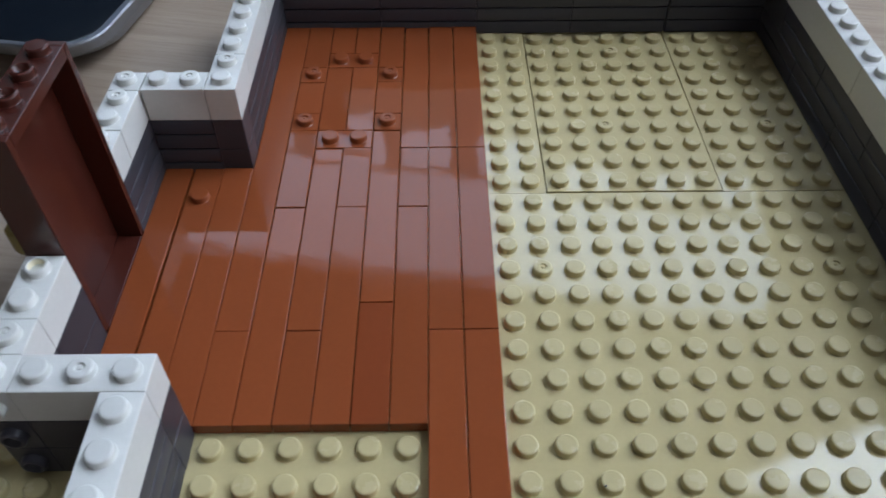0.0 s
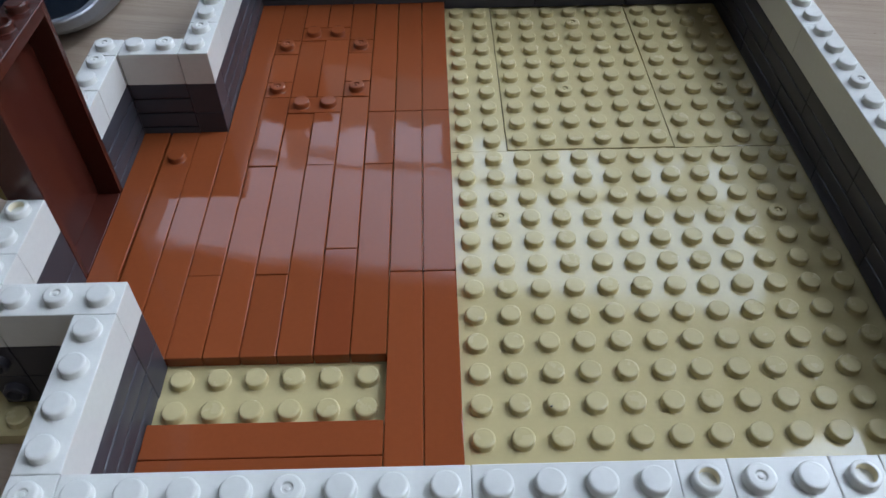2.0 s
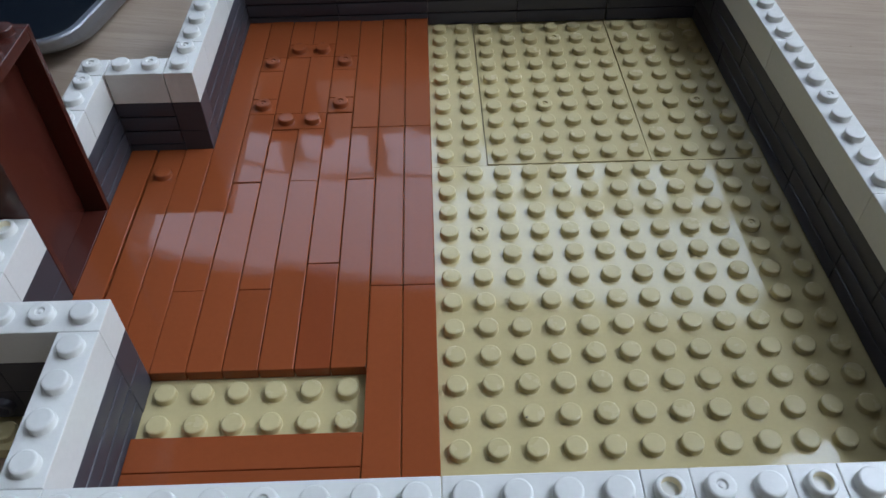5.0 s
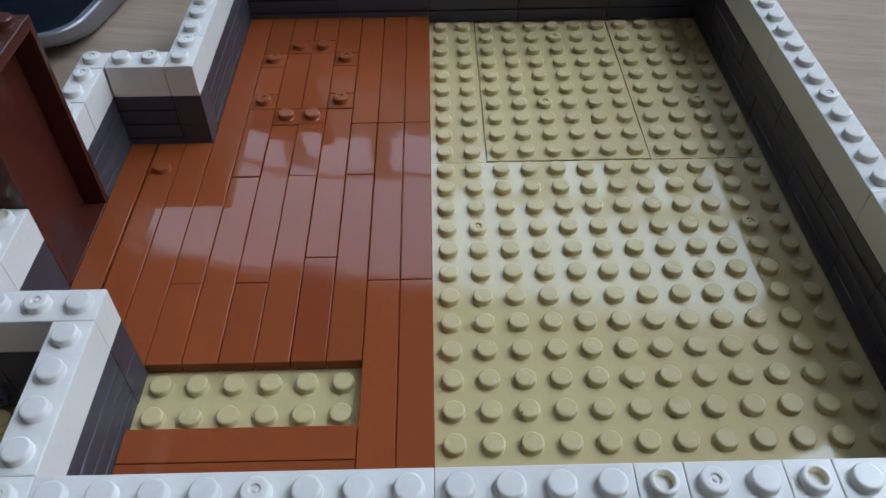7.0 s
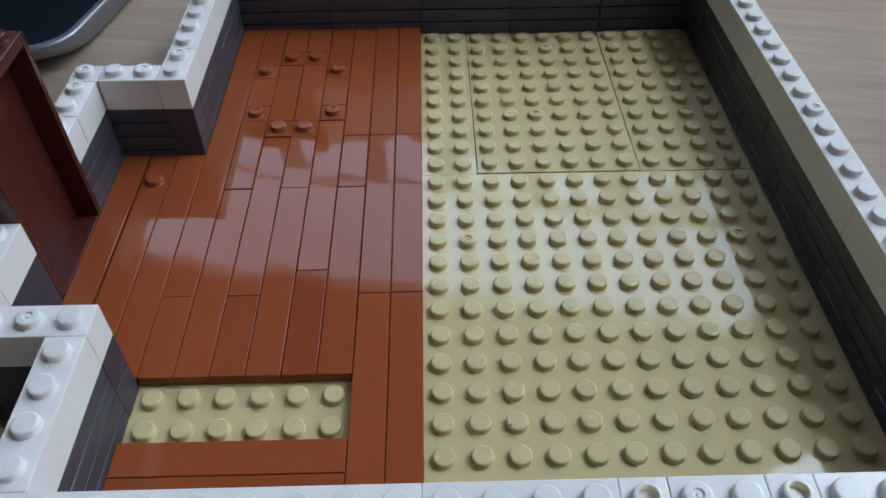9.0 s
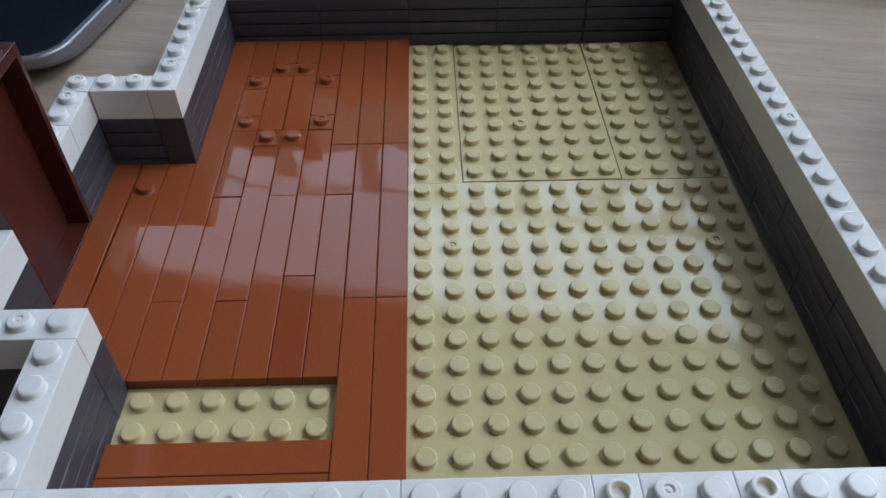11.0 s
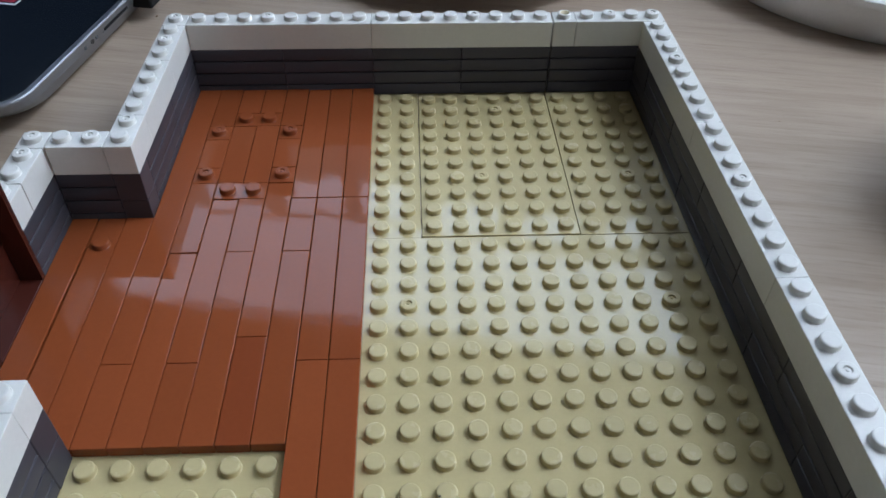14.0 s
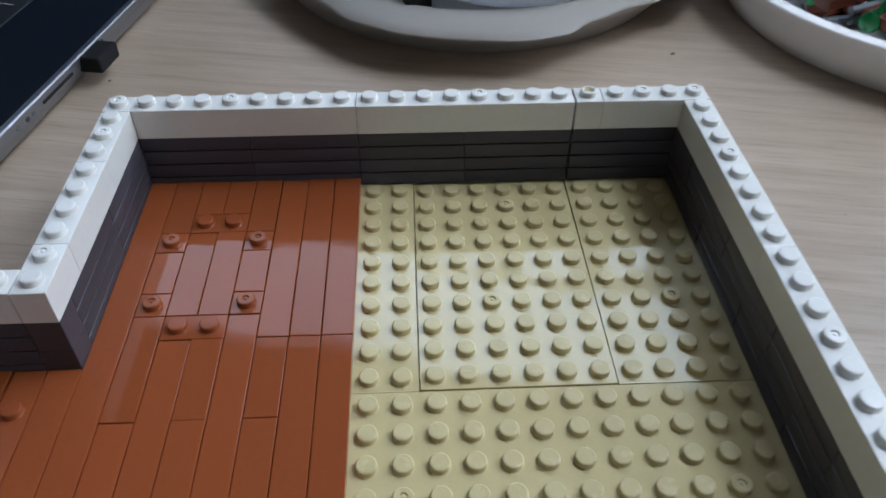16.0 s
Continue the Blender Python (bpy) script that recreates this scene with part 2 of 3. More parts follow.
def stud_mesh(kind, mat):
    key = ("stud", kind, mat.name)
    if key in SHARED:
        return SHARED[key]
    bm = bmesh.new()
    r, h = 0.30, 0.215
    out = [(r + 0.025, -0.002), (r + 0.006, 0.012), (r, 0.03), (r, h - 0.05), (r - 0.006, h - 0.03), (r - 0.022, h - 0.011), (r - 0.055, h)]
    if kind == "open":
        out += [(0.215, h), (0.2, h - 0.012), (0.195, 0.03), (0.0, 0.03)]
    elif kind == "dimple":
        out += [(0.135, h), (0.12, h - 0.006), (0.10, h - 0.05), (0.06, h - 0.055), (0.05, h - 0.015), (0.0, h - 0.008)]
    else:
        out += [(0.0, h + 0.003)]
    lathe(bm, [(U * a, U * b) for a, b in out], 24)
    me = mesh_of(bm, "stud", mat)
    me.materials.append(HOLLOW_TINT)
    for p in me.polygons:
        p.use_smooth = abs(p.normal.z) < 0.3
        if kind == "open" and mat is WHITE and math.hypot(p.center.x, p.center.y) < U * 0.2 and p.center.z > U * 0.035:
            p.material_index = 1
    SHARED[key] = me
    return me


def block_mesh(lx, ly, lz, mat, name="brick", bevel=0.028, gap=0.004):
    """A smooth block with softened edges, its low corner at the origin."""
    key = (name, lx, ly, lz, mat.name, gap)
    if key not in SHARED:
        bm = box(bmesh.new(), U * gap, U * gap, 0, U * (lx - gap), U * (ly - gap), U * (lz - 0.004), U * bevel, 2)
        SHARED[key] = mesh_of(bm, name, mat)
    return SHARED[key]


def log_mesh(length, along, mat):
    """A grooved brick: two bowed boards on either long side, between narrow grooves."""
    key = ("log", length, along, mat.name)
    if key in SHARED:
        return SHARED[key]
    bm = bmesh.new()
    side = []
    half = BRICK / 2
    for k in range(2):
        z0 = k * half
        side += [(0.12, z0 + 0.0), (0.12, z0 + 0.04), (0.018, z0 + 0.052), (0.006, z0 + 0.075), (0.004, z0 + half - 0.07), (0.022, z0 + half - 0.02), (0.045, z0 + half - 0.006)]
    side.append((0.03, BRICK - 0.003))
    loop = side + [(1 - a, z) for a, z in reversed(side)]
    ends = []
    for s, draw in ((0.003, 0.94), (0.035, 1.0), (length - 0.035, 1.0), (length - 0.003, 0.94)):
        ring = [(0.5 + (a - 0.5) * draw, z) for a, z in loop]
        ends.append([bm.verts.new((U * s, U * a, U * z) if along == "x" else (U * (1 - a), U * s, U * z)) for a, z in ring])
    n = len(loop)
    for p, q in zip(ends, ends[1:]):
        for k in range(n):
            bm.faces.new((p[k], p[(k + 1) % n], q[(k + 1) % n], q[k]))
    bm.faces.new(ends[0])
    bm.faces.new(ends[-1])
    me = mesh_of(bm, "grooved_brick", mat)
    flat_shade(me, 25)
    SHARED[key] = me
    return me


def put(ob_name, me, x, y, z, parent, label="", wobble=0.0, rng=random.Random(5)):
    m = pose(U * x, U * y, U * z, rng.uniform(-wobble, wobble), rng.uniform(-wobble, wobble), 0)
    return part(ob_name, me, None, parent, label, m)


def studs_on(parent, mat, nx, ny, z, dimples=(), opens=(), at=(0, 0)):
    for i in range(nx):
        for j in range(ny):
            kind = "open" if (i, j) in opens else "dimple" if (i, j) in dimples else "solid"
            put("stud", stud_mesh(kind, mat), at[0] + i + 0.5, at[1] + j + 0.5, z, parent)


def white_run(wall, axis, start, other, bricks, z=2.8, mat=WHITE, gap=0.004):
    """Smooth bricks laid end to end along x or y. bricks: (length, indexes of dimpled studs, indexes of open studs)."""
    rng = random.Random(int(start * 7 + other * 13))
    s = start
    for length, dimples, opens in bricks:
        nx, ny = (length, 1) if axis == "x" else (1, length)
        x, y = (s, other) if axis == "x" else (other, s)
        b = put("brick", block_mesh(nx, ny, BRICK, mat, gap=gap), x, y, z, wall, "", 0.08, rng)
        pick = (lambda k: (k, 0)) if axis == "x" else (lambda k: (0, k))
        studs_on(b, mat, nx, ny, BRICK - 0.004, {pick(k) for k in dimples}, {pick(k) for k in opens})
        s += length


def dark_run(wall, axis, start, other, z, pieces):
    """Dark bricks laid end to end. A negative length is a smooth brick, a positive one a grooved brick."""
    rng = random.Random(int(start * 11 + other * 3 + z * 10))
    s = start
    for length in pieces:
        x, y = (s, other) if axis == "x" else (other, s)
        if length > 0:
            me = log_mesh(length, axis, DARK)
        else:
            nx, ny = (-length, 1) if axis == "x" else (1, -length)
            me = block_mesh(nx, ny, BRICK, DARK)
        put("grooved_brick" if length > 0 else "dark_brick", me, x, y, z, wall, "", 0.06, rng)
        s += abs(length)


# ---------------------------------------------------------------- room
room = pose(0, -0.08, 0, 0, 0, ROOM_TURN)
RW, RB, RF, RZ0, RZ1 = 1.5, -1.7, 1.0, -0.75, 1.75


def holed_wall(name, run, z0, z1, holes, make, label, mat=PAINT):
    """A wall of boxes round rectangular openings. run: its extent; holes: (s0, s1, z0, z1); make lays (s0, s1, z0, z1) into a box."""
    ss = sorted({*run, *(v for h in holes for v in h[:2])})
    zs = sorted({z0, z1, *(v for h in holes for v in h[2:])})
    bm = bmesh.new()
    for a, b in zip(ss, ss[1:]):
        for c, d in zip(zs, zs[1:]):
            if not any(h[0] <= a and b <= h[1] and h[2] <= c and d <= h[3] for h in holes):
                box(bm, *make(a, b, c, d))
    ob = part(name, bm, mat)
    ob.matrix_basis = room
    return tagged(ob, label, name.split("_")[0], kind="structure")


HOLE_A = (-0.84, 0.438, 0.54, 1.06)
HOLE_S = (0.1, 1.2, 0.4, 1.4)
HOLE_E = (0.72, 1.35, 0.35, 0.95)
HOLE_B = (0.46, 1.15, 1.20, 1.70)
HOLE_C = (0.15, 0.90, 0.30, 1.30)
holed_wall("wall_north", (-RW, RW), RZ0, RZ1, (HOLE_A, HOLE_B, HOLE_E), lambda a, b, c, d: (a, RF, c, b, RF + 0.05, d), "plain beige painted room wall with windows and an added light opening")
holed_wall("wall_east", (RB, RF), RZ0, RZ1, (HOLE_C,), lambda a, b, c, d: (RW, a, c, RW + 0.05, b, d), "plain beige painted room wall with an added light opening")
# Unseen west and south walls, dark so that little light bounces off them.
holed_wall("wall_west", (RB, RF), RZ0, RZ1, (), lambda a, b, c, d: (-RW - 0.05, a, c, -RW, b, d), "unseen grey room wall, kept dark to bounce little light", SHADE)
holed_wall("wall_south", (-RW, RW), RZ0, RZ1, (HOLE_S,), lambda a, b, c, d: (a, RB - 0.05, c, b, RB, d), "unseen grey room wall, kept dark to bounce little light", SHADE)
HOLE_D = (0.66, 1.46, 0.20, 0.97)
holed_wall("ceiling", (-RW, RW), RB, RF, (HOLE_D,), lambda a, b, c, d: (a, c, RZ1, b, d, RZ1 + 0.05), "plain white ceiling with an added light opening", CEIL)
ob = part("floor", box(bmesh.new(), -RW - 0.05, RB - 0.05, RZ0 - 0.05, RW + 0.05, RF + 0.05, RZ0), BOARDS)
ob.matrix_basis = room
tagged(ob, "brown boarded room floor", "floor", kind="structure")


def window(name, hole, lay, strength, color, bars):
    """A painted frame in an opening, with a glowing panel behind it for sky and added fill light."""
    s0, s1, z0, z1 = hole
    w = thing(name, "unseen white window frame with a glowing light panel behind", "window", kind="structure", at=room)
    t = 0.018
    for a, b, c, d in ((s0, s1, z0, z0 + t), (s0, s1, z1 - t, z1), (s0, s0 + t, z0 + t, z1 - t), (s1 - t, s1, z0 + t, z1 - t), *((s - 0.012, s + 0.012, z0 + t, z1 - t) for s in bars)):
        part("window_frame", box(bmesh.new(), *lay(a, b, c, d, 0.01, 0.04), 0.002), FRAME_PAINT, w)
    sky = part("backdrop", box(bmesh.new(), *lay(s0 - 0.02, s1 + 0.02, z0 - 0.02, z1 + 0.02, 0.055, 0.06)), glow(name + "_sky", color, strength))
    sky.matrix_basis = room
    tagged(sky, "pale glowing panel for overcast sky and fill light", "sky", kind="structure")


def valance(run, top, drop):
    """An unseen strip of cloth added along the head of the window; its uneven lower hem cuts the light."""
    bm = bmesh.new()
    n = 60
    rows = []
    for k in range(n + 1):
        s = run[0] + (run[1] - run[0]) * k / n
        hem = drop + 0.008 * (0.44 - s) + 0.010 * math.sin(9.0 * s + 1.0) + 0.006 * math.sin(23.0 * s) + 0.005 * math.sin(51.0 * s + 2.0)
        fold = 0.004 * math.sin(70.0 * s)
        rows.append([bm.verts.new((s, RF - 0.012 + fold + d, z)) for d, z in ((0, top), (0, top - hem), (0.003, top - hem), (0.003, top))])
    for p, q in zip(rows, rows[1:]):
        for k in range(4):
            bm.faces.new((p[k], p[(k + 1) % 4], q[(k + 1) % 4], q[k]))
    bm.faces.new(rows[0])
    bm.faces.new(rows[-1])
    ob = part("curtain_valance", bm, CLOTH)
    ob.matrix_basis = room
    return tagged(ob, "unseen pale cloth strip added to mask the window head", "curtain")


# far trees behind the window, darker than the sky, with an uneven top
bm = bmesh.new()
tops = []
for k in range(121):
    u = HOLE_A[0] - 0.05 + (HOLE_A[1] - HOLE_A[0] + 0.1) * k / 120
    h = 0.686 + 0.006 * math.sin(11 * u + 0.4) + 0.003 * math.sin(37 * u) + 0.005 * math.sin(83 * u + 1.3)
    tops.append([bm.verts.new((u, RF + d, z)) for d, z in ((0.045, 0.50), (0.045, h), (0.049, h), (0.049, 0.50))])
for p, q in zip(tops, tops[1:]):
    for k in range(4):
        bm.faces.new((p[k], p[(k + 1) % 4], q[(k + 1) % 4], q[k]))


def painted_haze(name, color, low, high, z0, z1):
    """Painted haze for something far off: a glow from low at the height z0 to high at z1."""
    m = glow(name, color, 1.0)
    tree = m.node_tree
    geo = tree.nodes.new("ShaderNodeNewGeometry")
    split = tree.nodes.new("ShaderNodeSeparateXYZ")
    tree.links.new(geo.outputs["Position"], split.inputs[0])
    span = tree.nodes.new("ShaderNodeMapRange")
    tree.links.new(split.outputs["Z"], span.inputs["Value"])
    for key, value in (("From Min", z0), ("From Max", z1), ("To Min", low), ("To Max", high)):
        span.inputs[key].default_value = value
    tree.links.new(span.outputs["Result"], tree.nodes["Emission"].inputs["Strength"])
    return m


# The trees' haze is painted as emission, to tone what the floor mirrors.
far = part("backdrop", bm, painted_haze("far_trees", (0.75, 0.85, 0.9), 0.55, 0.85, 0.53, 0.68))
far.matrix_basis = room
tagged(far, "far trees outside the window, haze painted as glow", "distance", kind="structure")

# a pale terrace outside the window, haze painted as glow: posts, square openings and a handrail before the sky
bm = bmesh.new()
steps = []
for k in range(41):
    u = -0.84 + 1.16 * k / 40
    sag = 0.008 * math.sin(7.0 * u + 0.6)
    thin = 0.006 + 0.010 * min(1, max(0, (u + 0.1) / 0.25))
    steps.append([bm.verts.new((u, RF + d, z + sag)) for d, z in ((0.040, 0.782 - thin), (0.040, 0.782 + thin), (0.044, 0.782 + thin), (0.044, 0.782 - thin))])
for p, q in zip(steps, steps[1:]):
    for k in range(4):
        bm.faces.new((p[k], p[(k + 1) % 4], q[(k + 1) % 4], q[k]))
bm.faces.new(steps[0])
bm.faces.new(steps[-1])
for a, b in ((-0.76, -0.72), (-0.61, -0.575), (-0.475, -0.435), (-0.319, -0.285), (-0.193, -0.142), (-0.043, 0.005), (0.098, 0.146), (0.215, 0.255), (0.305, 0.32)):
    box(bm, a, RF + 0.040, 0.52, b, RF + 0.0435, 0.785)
rail = part("backdrop", bm, painted_haze("glowing_terrace", (0.8, 0.9, 1.0), 0.6, 0.88, 0.66, 0.74))
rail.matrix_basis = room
tagged(rail, "pale terrace posts and rail outside the window, haze painted as glow", "distance", kind="structure")

# an unseen cloth added slantwise across the upper window to cut its light
bm = bmesh.new()
steps = []
EDGE = ((0.43, 1.72), (0.47, 1.65), (0.548, 1.53), (0.60, 1.435), (0.65, 1.35), (0.70, 1.295), (0.75, 1.262), (0.85, 1.23), (1.17, 1.222))
for k in range(61):
    u = 0.43 + 0.74 * k / 60
    for (a, p), (b, q) in zip(EDGE, EDGE[1:]):
        if a <= u <= b + 1e-9:
            top = p + (q - p) * (u - a) / (b - a)
    top += 0.004 * math.sin(60 * u)
    steps.append([bm.verts.new((u, RF - 0.02 + d, z)) for d, z in ((0, 1.18), (0, top), (0.003, top), (0.003, 1.18))])
for p, q in zip(steps, steps[1:]):
    for k in range(4):
        bm.faces.new((p[k], p[(k + 1) % 4], q[(k + 1) % 4], q[k]))
bm.faces.new(steps[0])
bm.faces.new(steps[-1])
cloth = part("curtain", bm, BOARDS)
cloth.matrix_basis = room
tagged(cloth, "unseen brown cloth added slantwise to mask the upper window", "curtain")

# an unseen curtain added at the window's side to slant the light's edge
bm = bmesh.new()
steps = []
for k in range(31):
    z = 0.50 + 0.48 * k / 30
    x0 = 0.267 + 0.47 * max(0, z - 0.60) + 0.004 * math.sin(60 * z)
    steps.append([bm.verts.new((x, RF - 0.03 + d + 0.006 * math.sin(60 * x), z)) for d in (0, 0.003) for x in [x0 + (0.50 - x0) * j / 10 for j in (range(11) if d == 0 else range(10, -1, -1))]])
for p, q in zip(steps, steps[1:]):
    for k in range(len(p)):
        n = (k + 1) % len(p)
        bm.faces.new((p[k], p[n], q[n], q[k]))
drape = part("curtain", bm, BOARDS)
drape.matrix_basis = room
tagged(drape, "unseen brown curtain added to mask one side of the window", "curtain")

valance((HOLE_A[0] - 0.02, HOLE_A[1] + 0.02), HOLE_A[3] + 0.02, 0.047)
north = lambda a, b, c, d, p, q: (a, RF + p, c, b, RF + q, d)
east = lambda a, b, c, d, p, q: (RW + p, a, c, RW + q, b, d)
# Windows A and B mirror in the floor; the others are unseen, added for fill.
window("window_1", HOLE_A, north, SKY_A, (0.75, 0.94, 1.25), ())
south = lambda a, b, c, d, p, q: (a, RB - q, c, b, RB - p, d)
window("window_6", HOLE_S, south, FILL_S, (0.92, 0.95, 1.0), (0.65,))
window("window_5", HOLE_E, north, FILL_E, (0.79, 0.94, 1.17), ())
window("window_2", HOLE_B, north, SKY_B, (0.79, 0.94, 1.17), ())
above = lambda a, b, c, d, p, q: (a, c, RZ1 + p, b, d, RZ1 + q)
window("window_4", HOLE_D, above, FILL_D, (0.78, 0.94, 1.2), ())
window("window_3", HOLE_C, east, FILL_C, (0.88, 0.95, 1.05), (0.5,))

table = thing("table", "pale oak laminate table top with fine grain", "table", at=room)
part("tabletop", box(bmesh.new(), -0.85, -0.5, -0.03, 0.85, 0.75, 0.0, 0.003, 2), WOOD, table)
for sx in (-0.8, 0.75):
    for sy in (-0.45, 0.65):
        part("leg", box(bmesh.new(), sx, sy, RZ0, sx + 0.05, sy + 0.05, -0.03, 0.003), WOOD, table)

# ---------------------------------------------------------------- base plates
BASE = PLATE
plates = [
    # x0, y0, x1, y1, gap, how far it is out of level in degrees
    (-9, -3, 13, 12, 0.002),
    (-9, 12, 2, 23, 0.003),
    (2, 12, 8, 23, 0.026, 0.55),
    (8, 12, 13, 23, 0.003, 0.3),
    (-13, 1, -9, 14, 0.004),
]
DIMPLED = {(1, 8), (4, 15), (10, 15), (5, 20), (10, 8)}


def base_plate(x0, y0, x1, y1, gap, sag=0.0):
    t = thing("base_plate", "tan plastic base plate with round studs", "base plate", "tan base plates", pose(U * x0, U * y0, U * (0.075 * sag), -sag, 0, 0))
    part("plate_body", block_mesh(x1 - x0, y1 - y0, BASE, TAN, "plate_body", 0.022 if gap > 0.02 else 0.008, gap), None, t)
    for i in range(x0, x1):
        for j in range(y0, y1):
            inner = 0 <= i < 12 and -2 <= j < 22
            recess = -8 <= i < -2 and 1 <= j < 3
            porch = x0 == -13 and (j < 2 or i == -13)
            if inner or recess or porch:
                put("stud", stud_mesh("dimple" if (i, j) in DIMPLED else "solid", TAN_STUD), i + 0.5 - x0, j + 0.5 - y0, BASE - 0.004, t)
    return t


for p in plates:
    base_plate(*p)

# ---------------------------------------------------------------- brown tiled floor
floor_thing = thing("tiled_floor", "glossy orange-brown smooth plastic floor tiles laid like boards", "toy floor", at=(0, 0, U * BASE))
tile_rng = random.Random(11)


def tile(x0, y0, x1, y1, studs=(), mat=BROWN, kind="dimple"):
    me = block_mesh(x1 - x0, y1 - y0, PLATE, mat, "tile", 0.03, 0.010)
    t = put("tile", me, x0, y0, 0, floor_thing, "", 0.3 if x0 < -2 else 0.06, tile_rng)
    for i, j in studs:
        put("stud", stud_mesh(kind, BROWN_STUD), i + 0.5, j + 0.5, PLATE - 0.004, t)


COLUMNS = {
    -9: (3, 13),
    -8: (3, 6, 22),
    -7: (3, 11, 15),
    -6: (3, 6, 14),
    -5: (3, 11, 14),
    -4: (3, 7, 15),
    -3: (3, 11, 14, 22),
    -2: (-2, 6, 14, 22),
    -1: (-2, 6, 14, 22),
}
for x, cuts in COLUMNS.items():
    for a, b in zip(cuts, cuts[1:]):
        tile(x, a, x + 1, b, mat=BROWN_RED if (x, a) == (-4, 3) else BROWN)
put("tile", block_mesh(0.95, 10, PLATE, BROWN, "tile", 0.03, 0.010), -11, 3, 0, floor_thing, "", 0.1, tile_rng)
tile(-10, 3, -9, 13, ((0, 8),), kind="solid")
# the ring of studded plates
for x, y, l in ((-7, 18, 1), (-7, 15, 1), (-4, 18, 1), (-4, 15, 1)):
    tile(x, y, x + 1, y + 1, ((0, 0),))
tile(-6, 19, -4, 20, ((0, 0), (1, 0)), kind="solid")
tile(-6, 14, -4, 15, ((0, 0), (1, 0)), kind="solid")
tile(-7, 16, -6, 18)
tile(-7, 19, -6, 22)
tile(-6, 15, -5, 19)
tile(-5, 15, -4, 19)
tile(-6, 20, -5, 22)
tile(-5, 20, -4, 22)
tile(-4, 16, -3, 18)
tile(-4, 19, -3, 22)
# border by the front wall
for y in (0, -1, -2):
    tile(-8, y, -2, y + 1)

# ---------------------------------------------------------------- brick walls
Z1, Z2, Z3 = BASE, BASE + BRICK, BASE + 2 * BRICK


def brick_wall(label):
    return thing("brick_wall", label, "toy brick wall", "brick walls of the model", kind="thing")


LBL = "low toy wall, dark grooved bricks under white ones"
back = brick_wall(LBL + ", far side")
white_run(back, "x", -8, 22, ((8, (3,), ()), (8, (4,), ())), Z3)
white_run(back, "x", 8.06, 22, ((1, (), (0,)), (3, (1,), ())), Z3)
for z in (Z1, Z2):
    dark_run(back, "x", -8, 22, z, (4, 4, 4, 4))
    dark_run(back, "x", 8.06, 22, z, (4,))
right = brick_wall(LBL + ", unbroken")
right.matrix_basis = pose(U * 12, U * 22, 0, 0, 0, 0.5) @ pose(U * -12, U * -22, 0)
white_run(right, "y", -3, 12, ((1, (0,), ()), (8, (4,), ()), (8, (4,), ()), (8, (4,), ()), (1, (0,), ())), Z3)
dark_run(right, "y", -3, 12, Z1, (-1, 4, 4, 4, 4, 4, 4, -1))
dark_run(right, "y", -3, 12, Z2, (-3, 4, 4, 4, 4, 4, -3))
front = brick_wall(LBL + ", open studs")
white_run(front, "x", -9, -3, ((1, (0,), ()), (8, (4,), ()), (4, (), ()), (1, (), (0,)), (2, (0,), ()), (1, (), (0,)), (4, (2,), ())), Z3)
for z in (Z1, Z2):
    dark_run(front, "x", -9, -3, z, (-1, 4, 4, 4, 4, 4))
left = brick_wall(LBL + ", stepped")
white_run(left, "y", 13, -9, ((2, (1,), ()), (4, (), ()), (3, (1,), ()), (1, (0,), ())), Z3)
for z in (Z1, Z2):
    dark_run(left, "y", 13, -9, z, (-1, 4, 4, -1))
jog = brick_wall("short stepped toy wall of dark grooved and white bricks")
white_run(jog, "x", -12, 13, ((1, (0,), ()), (2, (1,), ())), Z3, gap=0.016)
for z in (Z1, Z2):
    dark_run(jog, "x", -12, 13, z, (-1, 2))
side = brick_wall("short toy wall of dark grooved and white bricks beside the door")
white_run(side, "y", 10, -12, ((1, (), ()), (2, (1,), ())), Z3, gap=0.016)
for z in (Z1, Z2):
    dark_run(side, "y", 10, -12, z, (3,))
near = brick_wall("short toy wall of dark and white bricks before the door")
white_run(near, "y", 3, -12, ((1, (0,), ()), (2, (), (1,))), Z3)
for z in (Z1, Z2):
    dark_run(near, "y", 3, -12, z, (-1, -2))
bar = brick_wall("short toy wall with bricks that carry sideways studs at its end")
white_run(bar, "x", -12, 2, ((1, (0,), ()), (3, (1,), ())), Z3)
for z in (Z1, Z2):
    dark_run(bar, "x", -12, 2, z, (-1, -3))
for z, mat in ((Z1, DARK), (Z2, DARK), (Z3, WHITE)):
    s = part("side_stud", stud_mesh("open", mat), None, bar, "sideways stud", pose(U * -11.5, U * 2.006, U * (z + 0.62), 90, 0, 0))
for wall, x, y, turn in ((bar, -11.995, 2.5, -90), (near, -11.995, 5.5, -90), (left, -8.995, 22.5, -90), (front, -8.995, -2.5, -90), (right, 12.995, 22.5, 90)):
    part("side_stud", stud_mesh("solid", WHITE), None, wall, "sideways stud", pose(U * x, U * y, U * (Z3 + 0.62), 0, turn, 0))
entry = brick_wall("toy wall of dark grooved and white bricks beside the bare strip")
white_run(entry, "y", -2, -9, ((4, (), ()),), Z3)
for z in (Z1, Z2):
    dark_run(entry, "y", -2, -9, z, (4,))

